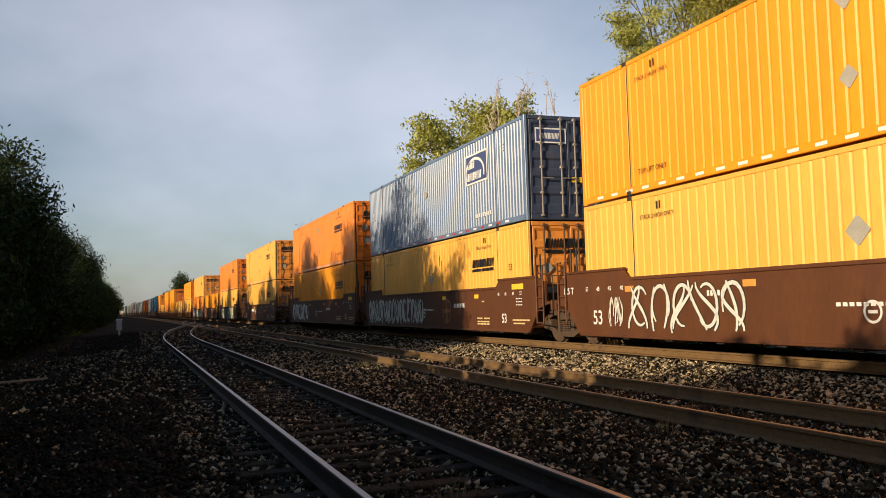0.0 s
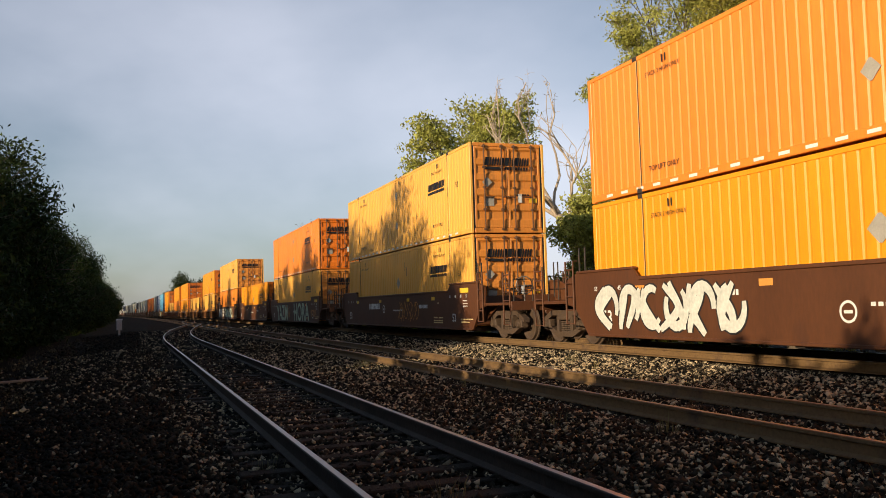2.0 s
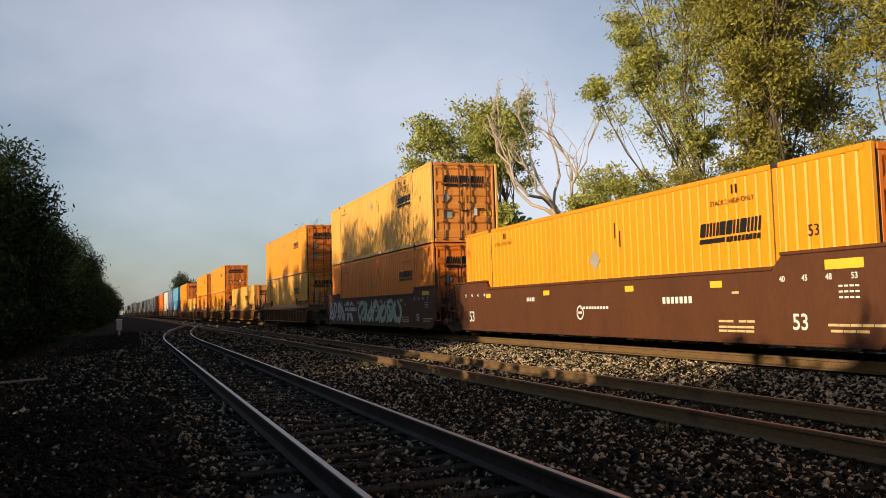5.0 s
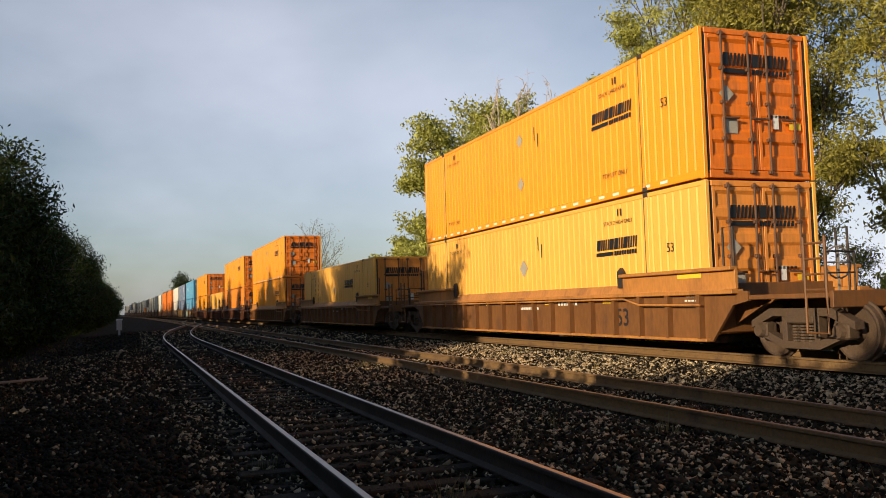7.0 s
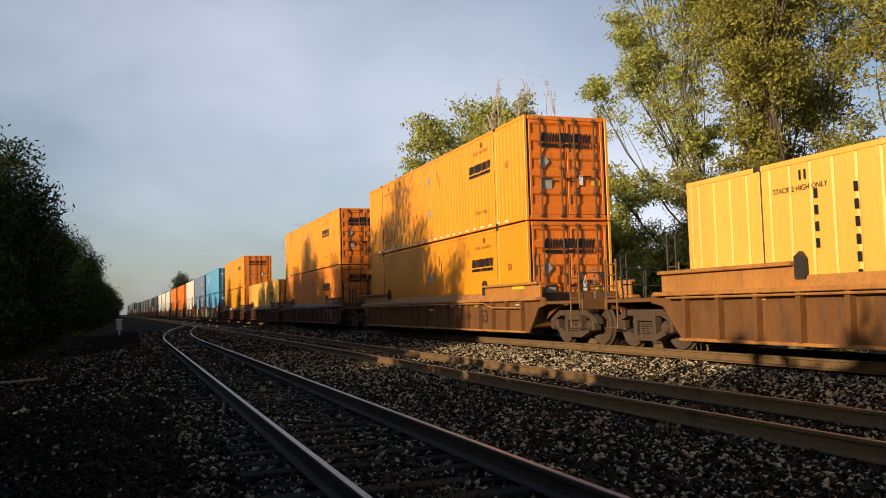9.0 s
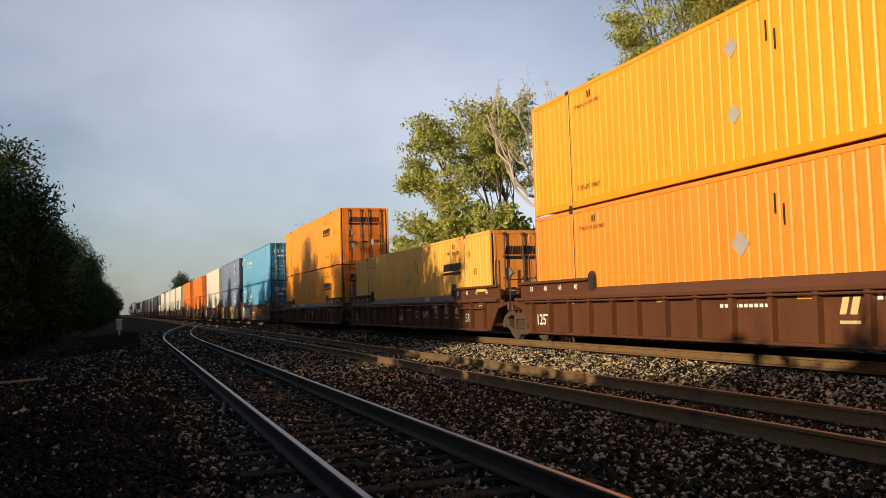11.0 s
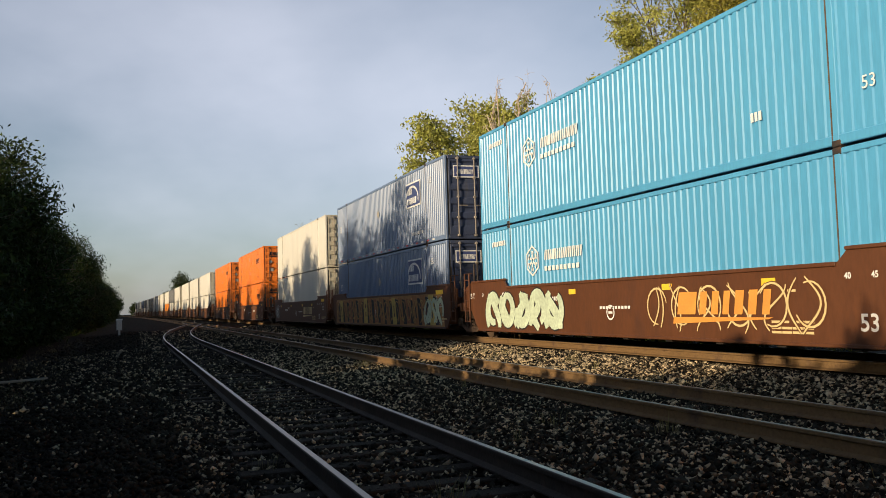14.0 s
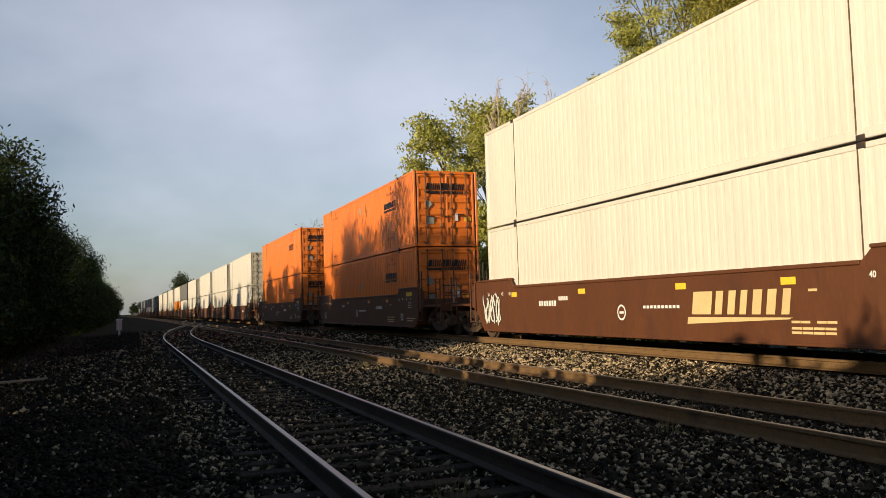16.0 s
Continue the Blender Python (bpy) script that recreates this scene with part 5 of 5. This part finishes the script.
# beyond the main line
stand(lobed_tree("tall broadleaf tree with dense olive young leaves behind the tracks", 11, 0.30, 3.6, [
    (-0.1, 0.1, 11.0, 2.0, 1.5, 24), (0.9, -1.6, 9.0, 1.3, 1.1, 14), (-0.4, 1.1, 8.7, 1.5, 1.3, 16), (1.5, -0.2, 13.3, 2.2, 1.5, 20), (0.0, -0.8, 6.9, 1.1, 0.8, 9),
    (2.1, 0.9, 6.2, 1.3, 0.9, 7), (-0.2, -1.6, 11.1, 0.9, 1.1, 10), (1.2, 0.3, 4.9, 1.1, 0.7, 4), (0.3, 2.1, 10.6, 1.3, 1.3, 12)], M_LEAF["olive"], 0.072, 32, 0.21, slim=0.7), -22.6, 20.0)
stand(lobed_tree("spreading many-limbed tree with fresh green leaves and open gaps", 12, 0.26, 3.2, [
    (-0.8, -3.3, 12.3, 0.9, 0.9, 11), (0.9, -2.4, 13.3, 1.3, 1.1, 13), (-1.6, -3.2, 11.0, 1.2, 0.6, 8), (-0.9, -5.0, 10.0, 0.7, 0.3, 5), (-0.1, -1.8, 11.0, 1.2, 1.1, 9),
    (0.8, -3.2, 8.7, 1.3, 0.9, 6), (-0.3, -0.9, 8.4, 1.2, 1.1, 8), (-0.8, -4.7, 6.6, 0.8, 0.7, 8), (-1.4, -1.8, 6.6, 1.3, 0.8, 6), (1.2, -0.8, 14.3, 1.7, 1.3, 13), (-0.4, -3.3, 14.6, 1.1, 0.9, 8)], M_LEAF["spring"], 0.074, 23, 0.20, slim=0.7), -27.3, 21.5)
stand(lobed_tree("leaning many-limbed tree with olive young leaves", 21, 0.24, 2.6, [
    (-0.4, -1.3, 9.4, 1.3, 1.2, 14), (1.0, -1.2, 7.2, 1.3, 1.2, 14), (-1.0, -1.8, 6.3, 0.7, 0.6, 4), (-0.1, -1.7, 4.3, 0.9, 0.6, 5), (0.1, -0.3, 5.2, 1.2, 1.0, 8)], M_LEAF["olive"], 0.07, 20, 0.18), -17.2, 20.5)
stand(lobed_tree("broad tree with a bunched fresh green crown", 13, 0.34, 6.0, [
    (-0.6, -1.1, 13.8, 2.5, 1.2, 20), (0.1, -5.0, 12.6, 1.7, 0.9, 12), (-2.3, -4.8, 10.8, 1.4, 0.9, 9), (0.6, -2.0, 11.2, 2.0, 1.4, 11), (1.1, 1.0, 13.8, 1.6, 1.1, 9), (1.2, -3.8, 9.1, 1.8, 1.3, 9),
    (0.3, 0.6, 10.4, 1.4, 1.4, 5), (1.7, -1.1, 12.5, 1.8, 1.1, 10), (-2.9, -3.5, 7.4, 2.2, 1.1, 9), (-1.2, -5.9, 10.0, 0.7, 0.5, 4)], M_LEAF["spring"], 0.13, 17, 0.27), -51.0, 22.5)
stand(lobed_tree("bare dead tree with bleached forking limbs", 14, 0.27, 7.2, [
    (-0.3, -2.9, 13.2, 0.4, 0.9, 6), (0.6, -1.6, 13.6, 0.4, 1.0, 6), (0.6, -0.2, 13.3, 0.3, 1.0, 4), (1.7, 2.1, 11.7, 0.6, 0.5, 5), (-0.5, -3.3, 11.8, 0.7, 0.6, 5), (1.0, -1.2, 11.2, 0.6, 0.8, 6),
    (0.7, 0.6, 9.9, 0.6, 0.7, 4), (0.2, -2.5, 10.1, 0.8, 0.6, 5)], bark=M_DEADWOOD, crook=0.22, slim=1.25), -40.8, 21.0)
for i, (x, y, tall) in enumerate(((-31.5, 18.6, 1.0), (-34.5, 20.0, 1.1), (-29.0, 20.5, 0.8))):
    m = [(0.0, -0.4, 5.6, 1.1, 0.9, 11), (-0.9, 0.3, 4.4, 1.0, 0.8, 9), (0.9, 0.2, 4.0, 1.0, 0.8, 9), (0.0, -0.9, 2.8, 1.2, 0.7, 9), (-0.6, 0.6, 1.9, 1.3, 0.7, 9), (0.8, -0.5, 1.6, 1.2, 0.6, 8)]
    stand(lobed_tree("thick young green tree at the edge of the undergrowth", 90 + i, 0.11, 1.3, m, M_LEAF["spring"], 0.10, 22, 0.2), x, y, 60 * i, tall)
brush = [(0.0, -0.3, 6.2, 1.2, 1.1, 13), (-1.2, 0.4, 4.9, 1.1, 1.0, 12), (1.2, 0.1, 4.6, 1.1, 1.0, 12), (0.2, -1.0, 3.4, 1.3, 0.9, 12), (-0.9, 0.6, 2.2, 1.4, 0.8, 12), (1.1, -0.4, 1.9, 1.4, 0.8, 12)]
twiggy = stand(lobed_tree("twiggy brush with small early olive leaves behind the tracks", 97, 0.09, 1.0, brush, M_LEAF["olive"], 0.06, 10, 0.2), -25.4, 19.4, 0, 1.0)
for i, (x, y, tall) in enumerate(((-22.4, 18.8, 0.75), (-28.2, 20.4, 1.0), (-25.0, 22.8, 1.1), (-19.0, 19.2, 0.5))):
    copy_thing(twiggy, pose(x, y, ground_z(x, y), 0, 0, 70 * i + 25) @ Matrix.Scale(tall, 4))
thicket = stand(lobed_tree("feathery green thicket tree beside the line", 95, 0.12, 1.3, m, M_LEAF["spring"], 0.14, 20, 0.24), -50.0, 19.5, 0, 1.2)
for i, (x, y, tall) in enumerate(((-55.0, 20.2, 1.0), (-60.0, 19.6, 0.9), (-65.5, 20.6, 1.0), (-72.0, 21.0, 0.85), (-45.5, 20.5, 1.0))):
    copy_thing(thicket, pose(x, y, ground_z(x, y), 0, 0, 70 * i + 40) @ Matrix.Scale(tall, 4))
stand(tree("young green tree beside the line", 15, 6.6, 0.16, (0.0, 0.0), (7, 6, 5), M_LEAF["spring"], 0.12, 8, (0.32, 0.32, 0.3), 0.12, 0.6), -58.0, 20.0, 0)
stand(tree("young green tree beside the line", 16, 5.4, 0.16, (0.0, 0.0), (7, 6, 5), M_LEAF["spring"], 0.13, 8, (0.34, 0.34, 0.3), 0.12, 0.62), -81.0, 21.5, 0)
stand(tree("young green tree beside the line", 17, 5.0, 0.16, (0.0, 0.0), (7, 6, 5), M_LEAF["spring"], 0.13, 8, (0.34, 0.34, 0.3), 0.12, 0.62), -97.0, 22.5, 50)
stand(tree("thin tree with few early leaves", 18, 14.0, 0.22, (0.0, 0.0), (8, 6, 5), M_LEAF["olive"], 0.12, 1, (0.3, 0.3, 0.3), 0.15, 0.5), -124.0, 24.5, 0)
stand(tree("far dark green tree above the train", 19, 15.5, 0.35, (0.0, 0.0), (9, 7, 5), M_LEAF["deep"], 0.32, 9, (0.7, 0.7, 0.6), 0.2, 0.62), -352.0, 19.0, 0)
stand(tree("far dark green tree above the train", 20, 14.0, 0.35, (0.0, 0.0), (9, 7, 5), M_LEAF["deep"], 0.32, 9, (0.7, 0.7, 0.6), 0.2, 0.62), -360.0, 26.0, 0)

# undergrowth along the far side of the main line
low = [bush("dense green undergrowth bush beside the railway", 40 + i, 3.4 + 0.4 * i, 4.2, M_LEAF["spring" if i != 1 else "deep"], 900, 0.12) for i in range(3)]
rnd = random.Random(8)
for i in range(34):
    x = -9.0 - 3.3 * i + rnd.uniform(-1, 1)
    y = 18.5 + rnd.uniform(-1.5, 3.0) + (4 if i % 3 == 0 else 0)
    m = pose(x, y, ground_z(x, y) - 0.05, 0, 0, rnd.uniform(0, 360)) @ Matrix.Scale(rnd.uniform(0.7, 1.1), 4)
    if i < 3:
        low[i].matrix_basis = m
    else:
        copy_thing(low[i % 3], m @ Matrix.Scale(1 / low[i % 3].scale.x, 4))

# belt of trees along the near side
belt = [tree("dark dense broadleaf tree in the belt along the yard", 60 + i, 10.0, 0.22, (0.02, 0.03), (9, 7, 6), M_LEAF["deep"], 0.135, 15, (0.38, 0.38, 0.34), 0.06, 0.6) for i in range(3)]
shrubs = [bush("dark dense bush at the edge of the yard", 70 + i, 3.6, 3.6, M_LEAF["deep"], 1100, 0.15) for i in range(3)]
BELT = [(-45.0, -7.0, 0.9), (-55.0, -6.8, 0.78), (-62.0, -6.6, 0.76), (-21.4, -6.8, 0.86), (-24.6, -8.2, 1.02), (-28.5, -10.6, 1.0), (-32.5, -12.0, 1.05), (-37.5, -10.5, 0.84), (-42.0, -7.6, 0.84), (-47.0, -7.4, 0.79), (-52.0, -7.2, 0.84), (-58.0, -7.2, 0.84),
        (-64.0, -6.8, 0.73), (-71.0, -6.6, 0.77), (-79.0, -6.4, 0.78), (-88.0, -6.0, 0.81), (-98.0, -5.8, 0.68), (-110.0, -5.6, 0.76), (-124.0, -5.4, 0.74), (-140.0, -5.4, 0.74), (-158.0, -5.2, 0.72),
        (-180.0, -5.2, 0.72), (-205.0, -5.4, 0.72), (-235.0, -6.0, 0.72), (-270.0, -6.6, 0.75), (-310.0, -7.4, 0.8)]
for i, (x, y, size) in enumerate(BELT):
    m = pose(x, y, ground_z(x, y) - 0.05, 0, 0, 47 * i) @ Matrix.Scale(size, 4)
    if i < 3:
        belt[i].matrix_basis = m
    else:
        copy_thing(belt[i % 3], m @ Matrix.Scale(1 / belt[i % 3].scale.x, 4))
for i in range(28):
    x, y = -94.0 - 7.4 * i, -8.2 + rnd.uniform(-0.8, 0.8)
    copy_thing(belt[i % 3], pose(x, y, ground_z(x, y) - 0.05, 0, 0, 29 * i) @ Matrix.Scale(rnd.uniform(0.70, 0.80) / belt[i % 3].scale.x, 4))
for i in range(26):
    x, y = -262.0 - 13.0 * i, -15.0 - 0.03 * i * i + rnd.uniform(-2, 2)
    copy_thing(belt[i % 3], pose(x, y, ground_z(x, y) - 0.05, 0, 0, 83 * i) @ Matrix.Scale(rnd.uniform(1.35, 1.75) / belt[i % 3].scale.x, 4))
for i in range(22):
    x, y = -560.0 - rnd.uniform(0, 120), -90.0 + 9.0 * i + rnd.uniform(-3, 3)
    copy_thing(belt[i % 3], pose(x, y, ground_z(x, y) - 0.05, 0, 0, 61 * i) @ Matrix.Scale(rnd.uniform(0.9, 1.3) / belt[i % 3].scale.x, 4))
SHRUBS = [(-14.0 + 1.15 * i + rnd.uniform(-0.4, 0.4), -5.0 + rnd.uniform(-0.6, 0.4), (1.05 if i < 8 else 1.30) * rnd.uniform(0.93, 1.08)) for i in range(20)]
SHRUBS += [(-17.5, -5.2, 1.1), (-19.5, -5.5, 1.2)]
SHRUBS += [(-21.0 - 1.7 * i, -5.4 + rnd.uniform(-0.8, 0.3), rnd.uniform(0.75, 1.05)) for i in range(34)]
SHRUBS += [(-80.0 - 5.0 * i, -4.6 + rnd.uniform(-0.8, 0.3), rnd.uniform(0.75, 1.05)) for i in range(16)]
SHRUBS += [(-11.0 + 1.6 * i, -3.6 + rnd.uniform(-0.3, 0.1), rnd.uniform(0.52, 0.62)) for i in range(11)]
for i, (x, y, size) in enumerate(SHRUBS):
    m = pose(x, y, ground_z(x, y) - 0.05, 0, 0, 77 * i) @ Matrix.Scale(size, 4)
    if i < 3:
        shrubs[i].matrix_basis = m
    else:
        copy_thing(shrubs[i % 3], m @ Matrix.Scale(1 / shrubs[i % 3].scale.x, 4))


# a few slender tall shrubs stick out of the hedge
for i, (x, y, tall) in enumerate(((-6.4, -5.2, 1.18), (-5.4, -5.0, 1.30), (-4.1, -5.3, 1.28), (-2.9, -5.0, 1.46), (-2.2, -5.3, 1.40), (-1.2, -5.2, 1.50), (-0.3, -5.0, 1.42), (0.6, -5.2, 1.52))):
    slim = copy_thing(shrubs[i % 3], pose(x, y, ground_z(x, y) - 0.05, 0, 0, 50 * i))
    slim.scale = (0.30, 0.30, tall)
    tagged(slim, "slender tall dark shrub sticking out of the hedge")


# ---- trackside cabinet and planks ----
cabinet = tagged(new("signal_cabinet"), "small white trackside signal cabinet on a short post", "cabinet")
M_CAB = mat("weathered_white_paint", (0.62, 0.60, 0.56), 0.6, 0, 0.15, 2, 15)
part("cabinet_body", Shape().box(-0.19, 0.19, -0.19, 0.19, 0.42, 1.15, 0.02), M_CAB, cabinet)
part("cabinet_door", Shape().box(0.19, 0.205, -0.16, 0.16, 0.47, 1.08, 0.004), M_CAB, cabinet)
part("post", Shape().box(-0.07, 0.07, -0.07, 0.07, -0.1, 0.42, 0.01), M_CAB, cabinet)
part("lid", Shape().prism([(-0.23, 1.15), (0.23, 1.15), (0.0, 1.24)], -0.23, 0.23), M_CAB, cabinet)
stand(cabinet, -68.0, -0.8)

plank = tagged(new("old_sleeper"), "weathered grey old timber lying on the dirt", "timber")
M_OLDWOOD = mat("weathered_grey_wood", (0.30, 0.26, 0.21), 0.85, 0, 0.3, 3, 20, (1, 6, 6), 0.5)
part("beam", Shape().box(-0.75, 0.75, -0.06, 0.06, 0.0, 0.06, 0.01), M_OLDWOOD, plank)
plank.matrix_basis = pose(-25.5, -2.75, ground_z(-25.5, -2.75) + 0.03, 0, 0, 128)

# ---- ballast stones and weeds ----
def stones(name, rng, count, x0, x1, y0, y1, r0, r1, label, material=M_STONE):
    x = rng.uniform(x0, x1, count)
    y = rng.uniform(y0, y1, count)
    nearc = np.array([near_y(v) for v in x])
    midc = np.array([middle_y(v) for v in x])
    mainc = np.array([main_y(v) for v in x])
    keep = np.ones(count, bool)
    for c in (nearc, midc, mainc):
        for o in (-0.7525, 0.7525):
            keep &= np.abs(y - c - o) > 0.085
    inside = np.abs(y - nearc) < 0.68
    keep &= ~(inside & (rng.uniform(0, 1, count) < 0.35))
    fade = np.clip((-0.6 - y) / 3.2, 0, 1) ** 0.6
    keep &= rng.uniform(0, 1, count) > fade * 0.96
    x, y = x[keep], y[keep]
    n = len(x)
    z = np.array([ground_z(a, b) for a, b in zip(x, y)]) + rng.uniform(-0.005, 0.03, n)
    r = rng.uniform(r0, r1, n) * rng.choice([0.7, 1.0, 1.0, 1.35], n)
    unit = np.array([(1, 0, 0), (-1, 0, 0), (0, 1, 0), (0, -1, 0), (0, 0, 1), (0, 0, -1)], float)
    v = unit[None] * rng.uniform(0.55, 1.25, (n, 6, 1)) + rng.uniform(-0.35, 0.35, (n, 6, 3))
    a, b = rng.uniform(0, math.tau, n), rng.uniform(-0.6, 0.6, n)
    ca, sa, cb, sb = np.cos(a), np.sin(a), np.cos(b), np.sin(b)
    vx, vy, vz = v[..., 0], v[..., 1], v[..., 2]
    vx, vz = vx * cb[:, None] + vz * sb[:, None], -vx * sb[:, None] + vz * cb[:, None]
    vx, vy = vx * ca[:, None] - vy * sa[:, None], vx * sa[:, None] + vy * ca[:, None]
    p = np.stack([vx * r[:, None] + x[:, None], vy * r[:, None] + y[:, None], vz * r[:, None] * 0.8 + z[:, None]], -1).reshape(-1, 3)
    tri = np.array([(0, 2, 4), (2, 1, 4), (1, 3, 4), (3, 0, 4), (2, 0, 5), (1, 2, 5), (3, 1, 5), (0, 3, 5)])
    f = (np.arange(n)[:, None, None] * 6 + tri[None]).reshape(-1)
    me = bpy.data.meshes.new(name)
    me.vertices.add(len(p))
    me.vertices.foreach_set("co", p.astype(np.float32).reshape(-1))
    nf = len(f) // 3
    me.loops.add(len(f))
    me.loops.foreach_set("vertex_index", f.astype(np.int32))
    me.polygons.add(nf)
    me.polygons.foreach_set("loop_start", np.arange(0, len(f), 3, dtype=np.int32))
    me.update(calc_edges=True)
    me.materials.append(material)
    ob = new(name, me)
    return tagged(ob, label, "ballast", kind="stuff")


rng = np.random.default_rng(3)
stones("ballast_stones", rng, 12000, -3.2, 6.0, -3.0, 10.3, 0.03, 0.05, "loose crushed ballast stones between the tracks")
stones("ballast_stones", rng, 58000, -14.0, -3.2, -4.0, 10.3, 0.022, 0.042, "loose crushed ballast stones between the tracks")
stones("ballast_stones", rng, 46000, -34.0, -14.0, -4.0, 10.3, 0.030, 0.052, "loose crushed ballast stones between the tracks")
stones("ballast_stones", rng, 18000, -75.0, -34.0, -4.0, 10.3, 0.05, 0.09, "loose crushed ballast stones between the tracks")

# Pale chips kept sparse on the left, where the ground should look shaded.
stones("pale_stones", rng, 36000, -16.0, 4.0, 0.5, 10.3, 0.012, 0.034, "pale limestone chips in the ballast, thickest along the sunlit strip to brighten it", M_PALESTONE)
stones("pale_stones", rng, 4500, -16.0, -3.2, -4.0, 10.3, 0.016, 0.036, "pale limestone chips in the ballast, thickest along the sunlit strip to brighten it", M_PALESTONE)
stones("pale_stones", rng, 12000, -30.0, -16.0, 3.2, 10.3, 0.02, 0.042, "pale limestone chips in the ballast, thickest along the sunlit strip to brighten it", M_PALESTONE)
stones("pale_stones", rng, 11000, -40.0, -16.0, -4.0, 10.3, 0.028, 0.05, "pale limestone chips in the ballast, thickest along the sunlit strip to brighten it", M_PALESTONE)

# Extra pale chips brighten the sunlit strip beside the main line.
stones("pale_stones", rng, 9000, -27.0, -5.5, 7.6, 10.3, 0.02, 0.045, "pale limestone chips in the ballast, thickest along the sunlit strip to brighten it", M_PALESTONE)
stones("pale_stones", rng, 9000, -75.0, -36.0, 0.5, 10.3, 0.035, 0.065, "pale limestone chips in the ballast, thickest along the sunlit strip to brighten it", M_PALESTONE)


# crest of the ballast shoulder beside the near track, its light painted in pale
M_CREST = mat("lit_pale_gravel", (0.20, 0.155, 0.10), 0.9, 0, 0.4, 1.5, 20, bump=0.6, second=(0.08, 0.06, 0.04), second_amount=0.5, second_scale=1.0, gloss=0.1)
crest = Shape()
for i in range(62):
    x = -31.0 - i
    u = (i / 60) ** 1.7
    y = -0.5 + 5.2 * u + 0.05 * noise.noise((x, 3.0, 0))
    w = 0.16 + 0.06 * noise.noise((x * 0.6, 9.0, 0))
    crest.v += [(x, y - w, ground_z(x, y - w) - 0.02), (x, y, ground_z(x, y) + 0.05), (x, y + w, ground_z(x, y + w) - 0.02)]
crest.f = [(3 * i + j, 3 * i + 3 + j, 3 * i + 4 + j, 3 * i + 1 + j) for i in range(61) for j in range(2)]
tagged(part("ballast_shoulder", crest, M_CREST), "crest of the ballast shoulder with light painted in pale", "ballast", kind="structure")


def weeds(spots, height, label):
    rnd = random.Random(17)
    s = Shape()
    for x, y, n in spots:
        for k in range(n):
            a, r = rnd.uniform(0, math.tau), rnd.random() * 0.22
            px, py = x + r * math.cos(a), y + r * math.sin(a)
            z = ground_z(px, py)
            h, lean = height * rnd.uniform(0.5, 1.2), rnd.uniform(0.1, 0.5)
            dx, dy = math.cos(a) * lean * h, math.sin(a) * lean * h
            w = 0.006
            s.add([(px - w, py, z), (px + w, py, z), (px + dx * 0.4 + w, py + dy * 0.4, z + h * 0.6), (px + dx * 0.4 - w, py + dy * 0.4, z + h * 0.6), (px + dx, py + dy, z + h)],
                  [(0, 1, 2, 3), (3, 2, 4)])
    ob = part("weeds", s, M_LEAF["grass"])
    return tagged(ob, label, "weeds", kind="stuff")


rnd2 = random.Random(31)
spots = [(-8.2, 1.15, 40), (-6.2, 2.2, 25), (-21.0, 5.4, 60), (-19.5, 5.5, 50), (-24.0, 5.2, 40)]
spots += [(rnd2.uniform(-45, -5), rnd2.choice((0.2, 4.3, 5.3, 8.6, 9.0)) + rnd2.uniform(-0.5, 0.5), rnd2.randint(5, 18)) for _ in range(70)]
spots += [(rnd2.uniform(-70, -16), rnd2.uniform(-4.5, -1.6), rnd2.randint(10, 40)) for _ in range(160)]
weeds(spots, 0.20, "sparse dry grass and weeds in the ballast")

ties(near_track, near_y, LOW_TOP, 10.0, -75.0)
ties(middle_track, middle_y, LOW_TOP - 0.02, 4.0, -40.0)
ties(main_track, main_y, MAIN_TOP - 0.03, 2.0, -40.0)


# ---- movement ----
def motions():
    times = [float(i) for i in range(17)]
    for ob, centre, z in RIDERS:
        rows = []
        for t in times:
            x = centre + SPEED * t
            slope = (main_y(x + 5) - main_y(x - 5)) / 10
            rows.append((t, pose(x, main_y(x), MAIN_TOP + z, 0, 0, math.degrees(math.atan(slope)))))
        walk(ob, rows)
    turn = SPEED / 0.46
    ticks = [i / 30.0 for i in range(481)]
    for wheel, off in WHEELS[:104]:
        walk(wheel, [(t, Matrix.Translation((off, 0, 0.46)) @ Matrix.Rotation(turn * t, 4, "Y")) for t in ticks])


motions()
